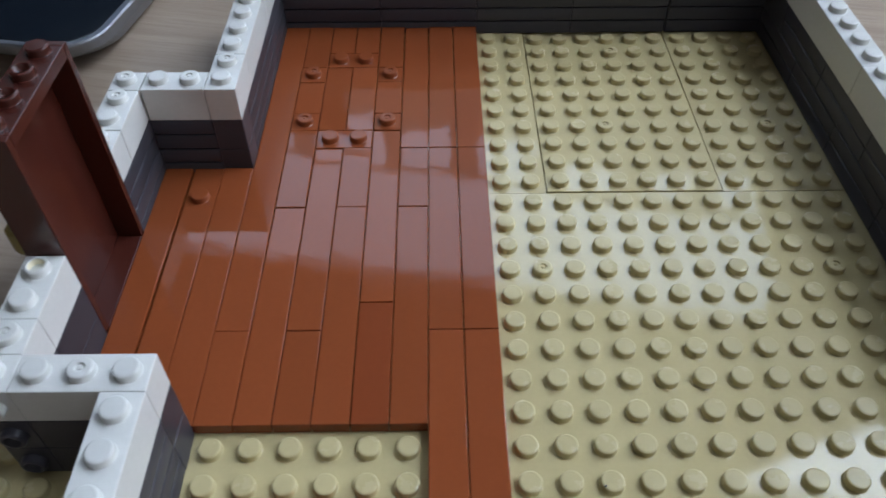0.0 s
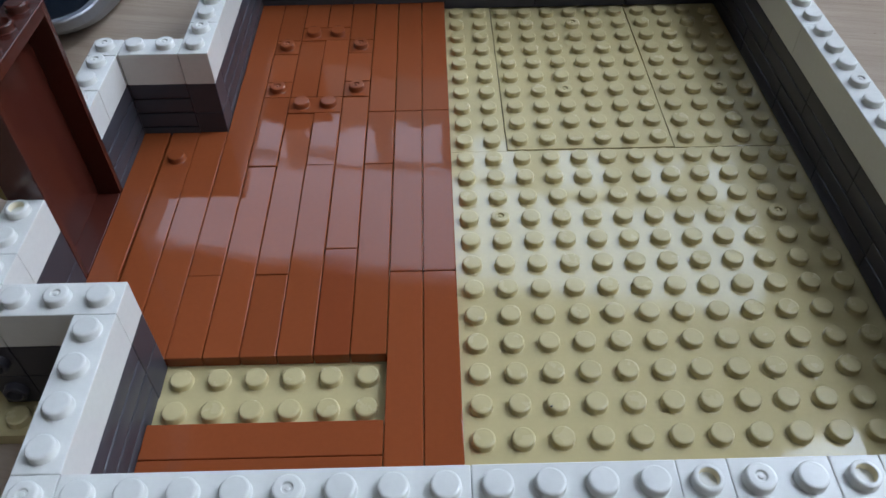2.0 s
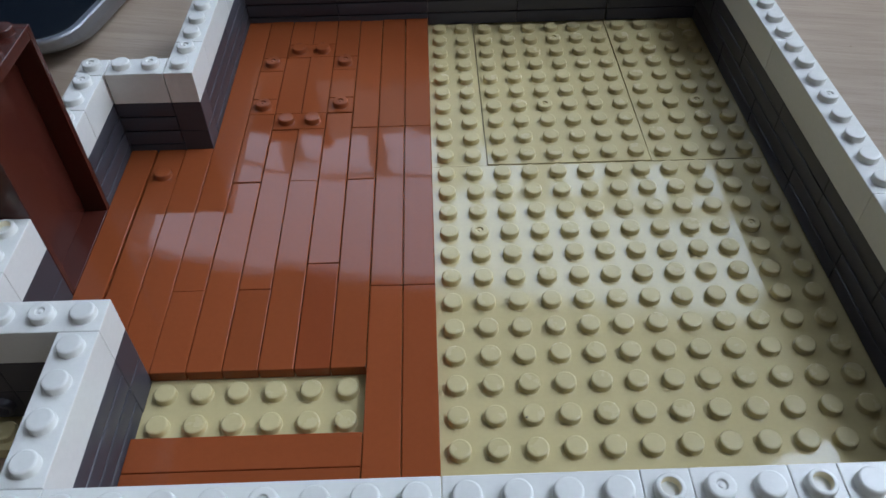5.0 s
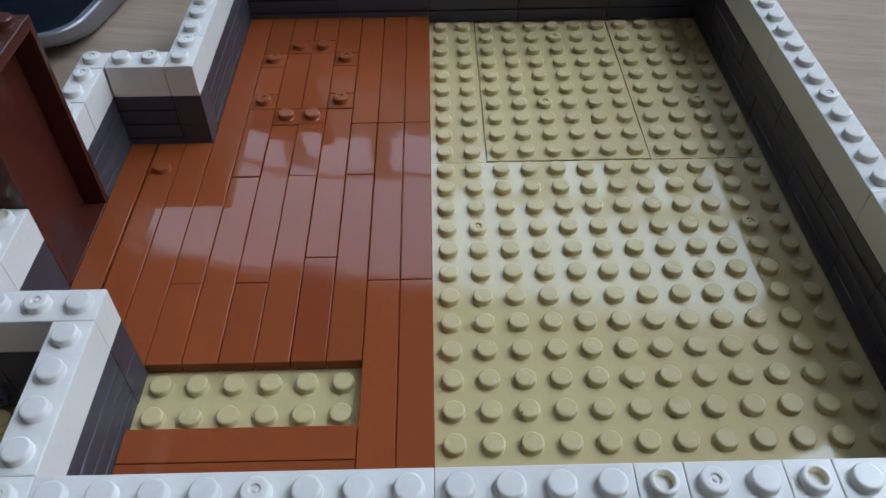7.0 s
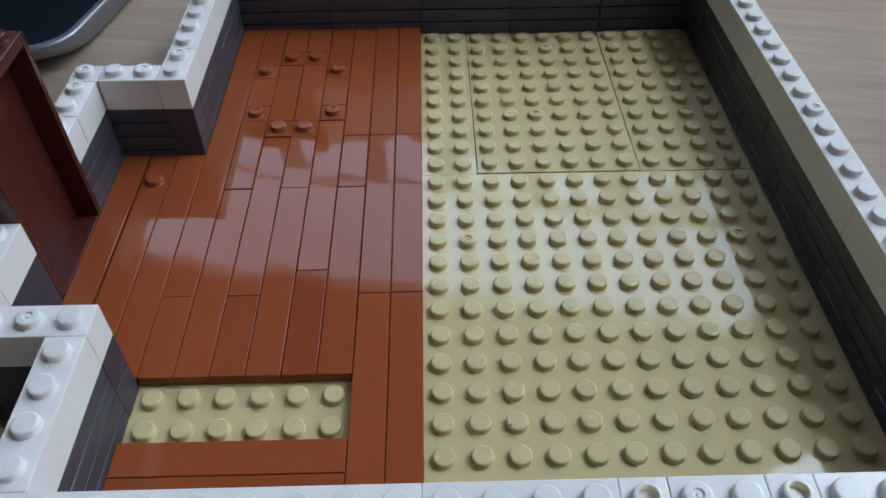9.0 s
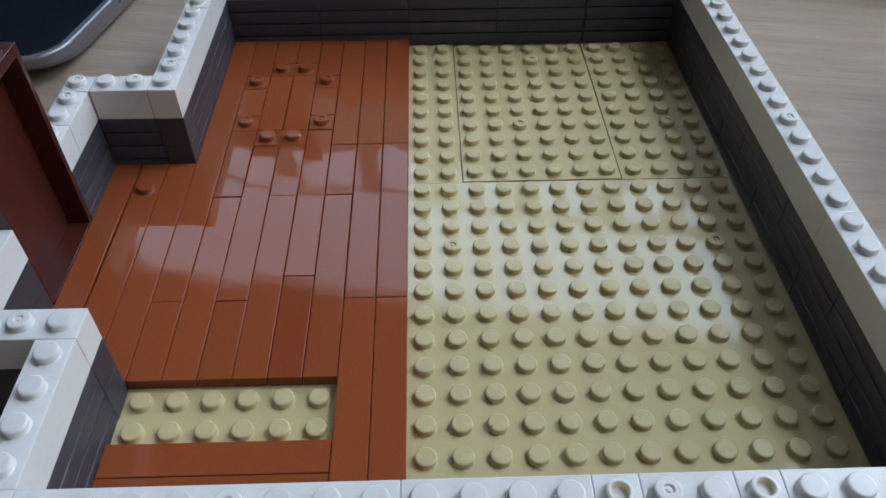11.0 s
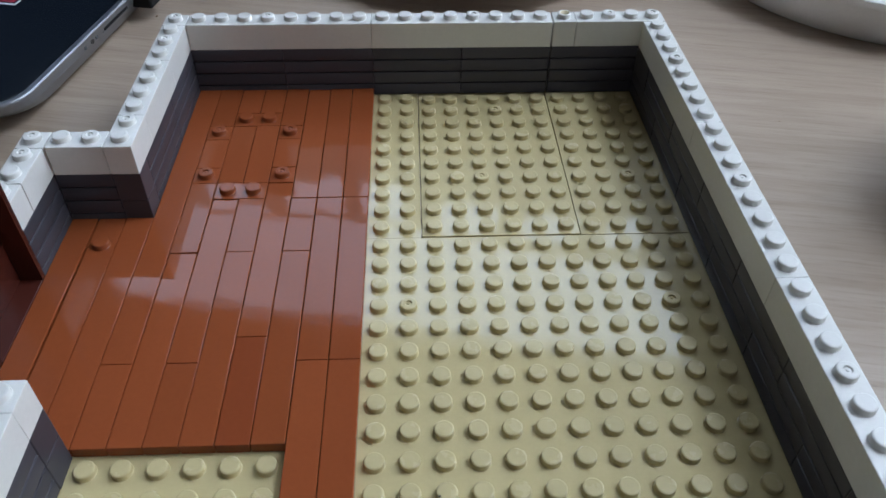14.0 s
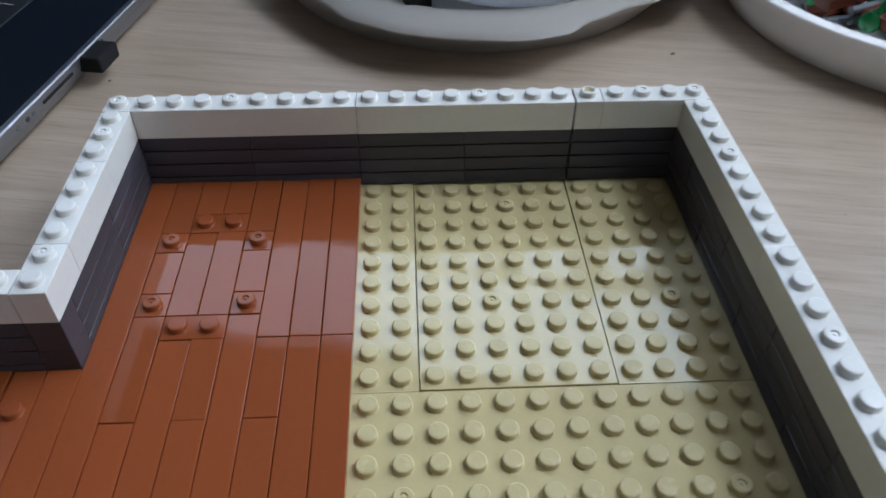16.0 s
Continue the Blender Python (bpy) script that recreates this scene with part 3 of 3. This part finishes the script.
# ---------------------------------------------------------------- door
door = thing("door_frame", "tall reddish-brown plastic door frame with its plain door shut", "toy door", at=(U * -12, U * 6, U * BASE))
DH = 6 * BRICK
frame_parts = (
    ("jamb", (0.0, 0.0, 0.0, 1.0, 0.22, DH)),
    ("jamb", (0.0, 3.78, 0.0, 1.0, 4.0, DH)),
    ("lintel", (0.0, 0.22, DH - 0.35, 1.0, 3.78, DH)),
    ("sill", (0.0, 0.22, 0.0, 1.0, 3.78, 0.40)),
)
for name, b in frame_parts:
    part(name, box(bmesh.new(), *(U * v for v in b), U * 0.02, 2), RED_BROWN, door)
part("door_panel", box(bmesh.new(), U * 0.08, U * 0.22, U * 0.4, U * 0.28, U * 3.78, U * (DH - 0.35), U * 0.015), RED_BROWN, door, "plain reddish-brown door leaf")
part("pin_hole", box(bmesh.new(), U * 0.26, U * 0.78, U * 2.2, U * 0.284, U * 0.86, U * 2.5), BLACK, door, "small dark pin hole")
for k, kind in enumerate(("solid", "open", "open", "solid")):
    put("stud", stud_mesh(kind, RED_BROWN), 0.5, k + 0.5, DH - 0.004, door)
knob = thing("knob", "small olive plastic knob on the outside of the door frame", "toy fitting", at=(U * -11.78, U * 6.45, U * 4.25))
part("knob_body", lathe(bmesh.new(), [(0, -0.4 * U), (0.3 * U, -0.4 * U), (0.34 * U, -0.3 * U), (0.34 * U, 0.3 * U), (0.25 * U, 0.4 * U), (0, 0.4 * U)], 20, (-0.34 * U, 0, 0)), OLIVE, knob)


# ---------------------------------------------------------------- laptop
def rounded_outline(w, d, r, steps=8):
    pts = []
    for cx, cy, a0 in ((w - r, d - r, 0), (r, d - r, 90), (r, r, 180), (w - r, r, 270)):
        for k in range(steps + 1):
            a = radians(a0 + 90 * k / steps)
            pts.append((cx + r * math.cos(a), cy + r * math.sin(a)))
    return pts


def layered(bm, layers):
    """Closed loops of equal length, each (points, one z or a list), skinned from the first to the last and capped."""
    rings = [[bm.verts.new((x, y, z if isinstance(z, float) else z[k])) for k, (x, y) in enumerate(pts)] for pts, z in layers]
    n = len(rings[0])
    for a, b in zip(rings, rings[1:]):
        for k in range(n):
            bm.faces.new((a[k], a[(k + 1) % n], b[(k + 1) % n], b[k]))
    bm.faces.new(rings[0])
    bm.faces.new(rings[-1])
    return bm


def scaled(pts, s=U):
    return [(x * s, y * s) for x, y in pts]


LW, LD, LR = 40.0, 27.0, 2.0
laptop = thing("laptop", "flat dark laptop base with a silver rim, ports on its side", "laptop", at=pose(U * -15.30, U * 18.95, 0, 0, 0, -10.7))

def lap(by, front=0.0):
    """The casing's outline, set in all round, and further at the front."""
    w, d, r = LW - 2 * by, LD - 2 * by - front, max(LR - by, 0.6) + front
    return scaled([(a + by - LW, b + by + front) for a, b in rounded_outline(w, d, r)])


bm = layered(bmesh.new(), [(lap(0.8, 1.4), U * 0.1), (lap(0.62, 1.15), U * 0.16), (lap(0.42, 0.7), U * 0.35), (lap(0.25, 0.34), U * 0.68), (lap(0.1, 0.12), U * 1.0), (lap(0.02), U * 1.4), (lap(0.0), U * 1.52), (lap(0.05), U * 1.6), (lap(0.28), U * 1.6), (lap(0.34), U * 1.56)])
part("body", bm, SILVER, laptop, "brushed silver casing")
part("deck", layered(bmesh.new(), [(lap(0.34), U * 1.5), (lap(0.34), U * 1.575), (lap(0.4), U * 1.58)]), DECK, laptop, "dark glossy deck")
for fx, fy in ((-4, 4), (-4, 24), (-36, 4), (-36, 24)):
    part("rubber_foot", lathe(bmesh.new(), [(0, 0), (U * 0.6, 0), (U * 0.6, U * 0.14), (0, U * 0.14)], 16, (U * fx, U * fy, 0)), BLACK, laptop)
key_me = mesh_of(box(bmesh.new(), 0, 0, 0, U * 2.1, U * 2.0, U * 0.06, U * 0.03), "key", KEY_BLACK)
tall_key_me = mesh_of(box(bmesh.new(), 0, 0, 0, U * 2.1, U * 4.25, U * 0.06, U * 0.03), "key", KEY_BLACK)
for row in range(5):
    for col in range(12):
        if col == 0 and row < 2:
            continue
        put("key", key_me, -7.22 - 2.35 * col, 13.97 + 2.25 * row, 1.575, laptop)
enter = put("key", tall_key_me, -7.22, 13.97, 1.575, laptop, "tall black key with a white arrow mark")
part("key_mark", box(bmesh.new(), U * 0.42, U * 2.3, U * 0.06, U * 1.42, U * 2.39, U * 0.065), KEY_PRINT, enter, "white mark on a key")
part("key_mark", box(bmesh.new(), U * 0.36, U * 2.24, U * 0.06, U * 0.55, U * 2.45, U * 0.066), KEY_PRINT, enter, "white mark on a key")
# Unseen lid, stood upright to shade the table; its display's faint glow is added.
hinge = pose(0, U * 26.4, U * 1.5, -8, 0, 0)
lid = part("lid", box(bmesh.new(), U * -LW, 0, 0, 0, U * 0.6, U * 27, U * 0.15, 2), SILVER, laptop, "unseen open silver lid, stood upright to shade the table", hinge)
part("display", box(bmesh.new(), U * (-LW + 0.6), U * -0.03, U * 0.9, U * -0.6, U * -0.005, U * 26.3), SCREEN, lid, "unseen display with an added faint blue glow")
sticker = part("sticker", box(bmesh.new(), U * -7.9, U * 9.5, U * 1.57, U * -5.3, U * 11.6, U * 1.597), STICKER_PALE, laptop, "small shiny dark sticker with a pale border and a red bar")
part("sticker_field", box(bmesh.new(), U * -7.82, U * 9.66, U * 1.59, U * -5.4, U * 11.54, U * 1.602), STICKER_NAVY, sticker, "dark blue field")
part("sticker_bar", box(bmesh.new(), U * -7.75, U * 9.74, U * 1.6, U * -5.5, U * 10.1, U * 1.607), STICKER_RED, sticker, "red bar")
part("sticker_bar", box(bmesh.new(), U * -7.75, U * 10.24, U * 1.6, U * -6.5, U * 10.5, U * 1.607), STICKER_PALE, sticker, "pale bar")
part("sticker_bar", box(bmesh.new(), U * -7.75, U * 10.72, U * 1.6, U * -6.9, U * 10.92, U * 1.607), STICKER_PALE, sticker, "pale bar")
slot = part("card_slot", box(bmesh.new(), U * -0.5, U * 8.45, U * 1.0, U * -0.062, U * 11.25, U * 1.3, U * 0.02), SILVER, laptop, "card slot in a silver surround")
part("slit", box(bmesh.new(), U * -0.5, U * 8.55, U * 1.09, U * -0.02, U * 11.1, U * 1.22), RUBBER, slot, "narrow black slit")
for y, r in ((6.6, 0.1), (7.3, 0.13), (7.75, 0.1)):
    part("port", lathe(bmesh.new(), [(0, 0), (U * r, 0), (U * r, U * 0.3), (0, U * 0.3)], 16), BLACK if r > 0.12 else GREY, laptop, "", pose(U * -0.34, U * y, U * 1.12, 0, 83, 0))
part("usb_port", box(bmesh.new(), U * -0.5, U * 11.95, U * 0.8, U * -0.03, U * 14.15, U * 1.42, U * 0.03), BLACK, laptop, "dark socket")
dongle = thing("usb_receiver", "small black plug standing out of the laptop side", "usb plug", at=pose(U * -15.30, U * 18.95, 0, 0, 0, -10.7))
part("plug_body", box(bmesh.new(), U * -0.25, U * 11.9, U * 0.72, U * 0.92, U * 13.7, U * 1.5, U * 0.12, 2), RUBBER, dongle)


# ---------------------------------------------------------------- white dish and tray
# how far the wavy rim stands out of a circle: degrees, studs
WAVES = ((-143, -0.85), (-131, -0.65), (-120, 0.0), (-108, 0.3), (-95, 0.38), (-84, 0.58), (-76, 0.42), (-68, -0.38), (-58, -0.64), (-47, -0.2), (-36, 0.8), (-20, 0.7), (0, -0.5), (25, 0.5), (50, -0.5), (80, 0.5), (110, -0.5), (140, 0.5), (175, -0.4), (200, -0.6))


def wave(degrees):
    """A smooth loop through WAVES."""
    d = (degrees + 143) % 360 - 143
    pts = list(WAVES) + [(WAVES[0][0] + 360, WAVES[0][1])]
    for (a, p), (b, q) in zip(pts, pts[1:]):
        if a <= d <= b:
            u = (d - a) / (b - a)
            return p + (q - p) * (3 * u * u - 2 * u ** 3)
    return 0.0


def lobed(radius, swell, n=168):
    """A loop with soft uneven lobes."""
    out = []
    for k in range(n):
        a = 2 * math.pi * k / n
        q = radius + swell / 0.6 * wave(math.degrees(a))
        out.append((U * q * math.cos(a), U * q * math.sin(a)))
    return out


dish = thing("serving_dish", "greyish milky plastic dish with a wide wavy rim", "dish", at=(U * 6.04, U * 44.4, 0))
wall_loops = ((9, 0, 0.06), (10.9, 0, 0.0), (11.3, 0.0, 0.1), (11.6, 0.05, 0.5), (12.1, 0.15, 1.2), (12.6, 0.3, 1.78), (12.3, 0.3, 1.82), (11.5, 0.1, 1.2), (10.6, 0, 0.5), (9, 0, 0.36))
part("dish_body", layered(bmesh.new(), [(lobed(a, b), U * z) for a, b, z in wall_loops]), SMOKE, dish, smooth=True)
rim_loops = ((12.5, 0.3, 1.8), (13.1, 0.55, 1.84), (13.3, 0.6, 1.92), (13.34, 0.6, 2.02), (13.26, 0.58, 2.1), (12.9, 0.48, 2.24), (12.2, 0.3, 2.46), (11.8, 0.2, 2.56), (11.55, 0.16, 2.52), (11.5, 0.14, 2.3), (11.8, 0.16, 1.9))
bm = layered(bmesh.new(), [(lobed(a, b), U * z) for a, b, z in rim_loops])
bmesh.ops.delete(bm, geom=[f for f in bm.faces if len(f.verts) > 20], context="FACES_ONLY")
flat_shade(part("rim", bm, SMOKE, dish, "wide wavy rim").data, 24)
scrap = thing("black_clip", "small black plastic clip resting on the dish rim", "clip", at=pose(U * 1.9, U * 33.3, U * 2.3, 0, 0, 8))
part("clip_body", box(bmesh.new(), 0, 0, 0, U * 1.3, U * 1.6, U * 0.62, U * 0.08, 2), RUBBER, scrap)
cover = thing("dish_lid", "bluish-white milky plastic lid lying askew on the dish", "lid", at=pose(U * 6.3, U * 44.35, U * 3.05, 0, 1.2, 7))


def skirt(deep, n=168):
    """How far the lid's side wall hangs down: hardly where it gapes, deep where it rests on the rim."""
    out = []
    for k in range(n):
        a = (math.degrees(2 * math.pi * k / n) + 180) % 360 - 180
        u = min(1, max(0, (a + 118) / 24)) if a < 90 else 1 - min(1, max(0, (a - 150) / 24))
        out.append(U * (0.02 - deep * (3 * u * u - 2 * u ** 3)))
    return out


lid_loops = ((8.0, 0.0, 0.14), (10.9, 0.1, 0.0), (11.1, 0.12, skirt(0.35)), (11.3, 0.14, skirt(0.52)), (11.45, 0.16, skirt(0.5)), (11.4, 0.18, skirt(0.2)), (11.36, 0.22, 0.05), (11.38, 0.22, 0.12), (11.25, 0.2, 0.2), (10.7, 0.15, 0.27), (9.8, 0.1, 0.42), (8.0, 0.0, 0.36))
part("lid_body", layered(bmesh.new(), [(lobed(a, b), U * z if isinstance(z, float) else z) for a, b, z in lid_loops]), LID, cover, smooth=True)

TRAY_X, TRAY_Y = 32.35, 37.73
tray = thing("tray", "round white plastic tray filled with loose toy bricks", "tray", at=(U * TRAY_X, U * TRAY_Y, 0))


def ring_loop(radius, up):
    """A circle of the tray: its foot stands a little off the middle of its rim (up from 0 to 1)."""
    cx, cy = -0.6 - 0.1 * up, -0.2 + 0.45 * up
    return [(U * (cx + radius * math.cos(2 * math.pi * k / 96)), U * (cy + radius * math.sin(2 * math.pi * k / 96))) for k in range(96)]


tray_loops = ((10.2, 0, 0.08), (10.4, 0, 0.0), (11.45, 0, 0.0), (11.64, 0, 0.04), (11.74, 0.02, 0.14), (12.14, 0.5, 1.05), (12.56, 1, 1.98), (11.95, 1, 1.98), (11.4, 0.6, 0.9), (10.8, 0, 0.45), (10.2, 0, 0.4))
part("tray_body", layered(bmesh.new(), [(ring_loop(a, b), U * z) for a, b, z in tray_loops]), DISH, tray)
flat_shade(tray.children[0].data, 40)
rim_loops = ((11.95, 1.98), (12.56, 1.98), (12.7, 2.38), (12.69, 2.44), (12.63, 2.475), (12.12, 2.5), (12.03, 2.46), (11.98, 2.38), (11.95, 1.98))
bm = layered(bmesh.new(), [(ring_loop(a, 1), U * z) for a, z in rim_loops])
bmesh.ops.delete(bm, geom=[f for f in bm.faces if len(f.verts) > 20], context="FACES_ONLY")
flat_shade(part("rim", bm, DISH, tray, "crisp bright white rim").data, 28)


# ---------------------------------------------------------------- loose bricks in the tray
def loose_brick_mesh(nx, ny, h, mat):
    key = ("loose", nx, ny, h, mat.name)
    if key not in SHARED:
        bm = box(bmesh.new(), U * 0.01, U * 0.01, 0, U * (nx - 0.01), U * (ny - 0.01), U * h, U * 0.03)
        for i in range(nx):
            for j in range(ny):
                lathe(bm, [(U * 0.3, 0), (U * 0.3, U * 0.19), (U * 0.27, U * 0.21), (U * 0.2, U * 0.21), (U * 0.19, U * 0.12), (0, U * 0.12)], 14, (U * (i + 0.5), U * (j + 0.5), U * h))
        bmesh.ops.translate(bm, vec=(-U * nx / 2, -U * ny / 2, 0), verts=bm.verts)
        SHARED[key] = mesh_of(bm, "loose_brick", mat)
    return SHARED[key]


def leaf_mesh():
    """A clear green plant piece: a bulb, a slanting stem and small leaves."""
    bm = tube(bmesh.new(), (0, 0, 0), (U * 0.5, 0, U * 1.5), U * 0.17, 10)
    lathe(bm, [(0, -U * 0.3), (U * 0.4, -U * 0.26), (U * 0.55, 0), (U * 0.56, U * 0.2), (U * 0.42, U * 0.46), (U * 0.3, U * 0.58), (U * 0.28, U * 0.66), (0, U * 0.66)], 16)
    for k in range(3):
        a = radians(120 * k + 20)
        tip = Vector((math.cos(a), math.sin(a), 0.45)) * U * (0.9 + 0.2 * k)
        side = Vector((-math.sin(a), math.cos(a), 0)) * U * 0.24
        base = Vector((U * 0.3, 0, U * (0.8 + 0.25 * k)))
        mid = base + tip * 0.55
        up = Vector((0, 0, U * 0.16))
        v = [bm.verts.new(p) for p in (base, mid + side, base + tip, mid - side, mid + up, mid - up)]
        for a0, b0 in ((0, 1), (1, 2), (2, 3), (3, 0)):
            bm.faces.new((v[a0], v[b0], v[4]))
            bm.faces.new((v[b0], v[a0], v[5]))
    me = mesh_of(bm, "plant_piece", GREEN)
    flat_shade(me, 40)
    return me


def rod_mesh():
    return mesh_of(tube(bmesh.new(), (0, 0, U * 0.2), (U * 3.6, 0, U * 0.2), U * 0.2, 12), "grey_rod", GREY)


def ring_mesh():
    bm = lathe(bmesh.new(), [(U * 0.95, 0), (U * 1.1, U * 0.1), (U * 1.1, U * 0.35), (U * 0.7, U * 0.35), (U * 0.6, U * 0.2), (U * 0.7, 0), (U * 0.95, 0)], 24)
    for k in range(3):
        a = radians(60 * k)
        tube(bm, (U * 0.75 * math.cos(a), U * 0.75 * math.sin(a), U * 0.18), (-U * 0.75 * math.cos(a), -U * 0.75 * math.sin(a), U * 0.18), U * 0.1, 6)
    return mesh_of(bm, "lattice_ring", LOOSE_BROWN)


def long_rod(length, mat, name):
    return mesh_of(tube(bmesh.new(), (0, 0, U * 0.2), (U * length, 0, U * 0.2), U * 0.2, 12), name, mat)


def lattice_mesh():
    """A square open frame with a bar across."""
    bm = bmesh.new()
    for b in ((0, 0, 1.8, 0.28), (0, 1.52, 1.8, 1.8), (0, 0.28, 0.28, 1.52), (1.52, 0.28, 1.8, 1.52), (0.28, 0.78, 1.52, 1.02)):
        box(bm, U * b[0], U * b[1], 0, U * b[2], U * b[3], U * 0.6, U * 0.03)
    return mesh_of(bm, "square_lattice", LOOSE_BROWN)


heap = random.Random(21)
LEAF, ROD, RING = leaf_mesh(), rod_mesh(), ring_mesh()
KINDS = (
    ("loose_brick", "small reddish-brown toy brick lying loose in the tray", LOOSE_BROWN),
    ("loose_plate", "flat reddish-brown toy plate lying loose in the tray", LOOSE_BROWN),
    ("loose_brick", "small dark grey toy brick lying loose in the tray", DARK),
    ("loose_brick", "small black toy brick lying loose in the tray", BLACK),
)
PLACED = (
    # kind, x, y, z, turn
    ("grey_rod", 23.95, 33.00, 1.83, 16), ("grey_rod", 22.10, 34.20, 1.93, 112), ("blue_rod", 25.20, 35.40, 1.98, 68),
    ("plant_piece", 24.50, 32.05, 1.78, 10), ("plant_piece", 22.95, 34.90, 1.68, 80), ("plant_piece", 24.15, 36.50, 1.78, 40),
    ("plant_piece", 26.95, 36.40, 1.98, 150), ("plant_piece", 28.75, 36.10, 1.98, 200), ("plant_piece", 25.95, 34.40, 1.98, 260),
    ("square_lattice", 23.05, 33.50, 1.73, 20), ("square_lattice", 25.05, 31.00, 1.68, 24), ("square_lattice", 26.35, 32.40, 1.78, -30),
)
spots = [(2, x - TRAY_X, y - TRAY_Y) for _, x, y, _, _ in PLACED]
for layer, (count, z, reach) in enumerate(((50, 0.42, 8.4), (70, 0.85, 9.4), (95, 1.55, 11.0))):
    for _ in range(count):
        for _ in range(60):
            a, q = heap.uniform(0, 2 * math.pi), reach * math.sqrt(heap.random())
            x, y = q * math.cos(a), q * math.sin(a)
            if all(l != layer or math.hypot(x - px, y - py) > 1.35 for l, px, py in spots):
                break
        else:
            continue
        spots.append((layer, x, y))
        tilt = 4 if layer == 0 else 24
        at = pose(U * (TRAY_X + x), U * (TRAY_Y + y), U * z, heap.uniform(-tilt, tilt), heap.uniform(-tilt, tilt), heap.uniform(0, 360))
        pick = heap.random()
        if layer and pick < 0.14:
            tagged(part("plant_piece", LEAF, at=at), "clear green plastic plant piece among loose bricks", "toy plant", "loose pieces in the tray")
        elif layer and pick < 0.26:
            tagged(part("grey_rod", ROD, at=at), "grey plastic rod lying among loose bricks", "toy rod", "loose pieces in the tray")
        elif layer and pick < 0.40:
            tagged(part("lattice_ring", RING, at=at), "reddish-brown round lattice piece among loose bricks", "toy piece", "loose pieces in the tray")
        else:
            name, label, mat = heap.choices(KINDS, (6, 4, 2, 1))[0]
            nx, ny = heap.choice(((1, 1), (2, 1), (2, 1), (2, 2), (3, 1)))
            h = PLATE if name == "loose_plate" else BRICK * 0.75
            tagged(part(name, loose_brick_mesh(nx, ny, h, mat), at=at), label, "toy brick", "loose pieces in the tray")


PLACED_KINDS = {
    "grey_rod": (long_rod(4.2, GREY, "grey_rod"), "grey plastic rod lying among loose bricks", "toy rod"),
    "blue_rod": (long_rod(1.6, PALE_BLUE, "blue_rod"), "pale blue plastic rod among loose bricks", "toy rod"),
    "plant_piece": (LEAF, "clear green plastic plant piece among loose bricks", "toy plant"),
    "square_lattice": (lattice_mesh(), "reddish-brown open square frame among loose bricks", "toy piece"),
}
for name, x, y, z, turn in PLACED:
    me, label, category = PLACED_KINDS[name]
    lean = heap.uniform(-14, 14) if name != "grey_rod" else 0
    at = pose(U * x, U * y, U * z, lean, heap.uniform(-8, 8), turn)
    tagged(part(name, me, at=at), label, category, "loose pieces in the tray")


# ---------------------------------------------------------------- stand-in dark mug, added at the table's side to throw a soft shadow
mug = thing("mug", "plain dark stand-in mug, added to throw a soft shadow", "mug", at=pose(U * 27.6, U * 14.6, 0, 0, 0, -20))
outer = [(0, 0), (3.5, 0), (3.7, 0.1), (4.1, 1.0), (4.35, 2.6), (4.45, 5.0), (4.5, 7.2), (4.4, 7.3), (4.28, 7.2), (4.2, 5.0), (4.1, 2.6), (3.8, 1.0), (3.4, 0.4), (0, 0.3)]
part("mug_body", lathe(bmesh.new(), [(U * a, U * b) for a, b in outer], 48), RUBBER, mug, smooth=True)
bm = bmesh.new()
for k in range(8):
    a, b = (radians(-90 + 22.5 * n) for n in (k, k + 1))
    tube(bm, (U * (4.3 + 2.4 * math.cos(a)), 0, U * (3.8 + 2.4 * math.sin(a))), (U * (4.3 + 2.4 * math.cos(b)), 0, U * (3.8 + 2.4 * math.sin(b))), U * 0.5, 10)
part("handle", bm, RUBBER, mug, smooth=True)

# ---------------------------------------------------------------- crumbs on the table
for x, y, size, turn in ((15.35, 32.7, 0.10, 20), (-12.27, 31.12, 0.08, 70), (18.62, 19.95, 0.03, 40)):
    bm = bmesh.new()
    bmesh.ops.create_icosphere(bm, subdivisions=1, radius=U * size)
    for k, v in enumerate(bm.verts):
        v.co.x *= 1.3 + 0.2 * math.sin(5 * k)
        v.co.z = v.co.z * 0.45 + U * size * 0.45
    crumb = part("crumb", bm, BOARDS, at=pose(U * x, U * y, 0, 0, 0, turn))
    tagged(crumb, "tiny brown crumb lying on the table", "crumb", "crumbs on the table")
bm = bmesh.new()
bmesh.ops.create_icosphere(bm, subdivisions=1, radius=U * 0.03)
for k, v in enumerate(bm.verts):
    v.co.x *= 1.5 + 0.3 * math.sin(3 * k)
    v.co.z = v.co.z * 0.3 + U * 0.0075
tagged(part("dust_speck", bm, BLACK, at=pose(U * 2.3, U * 1.35, U * 0.613, 0, 0, 25)), "tiny dark speck lying on a tan stud", "dust speck")
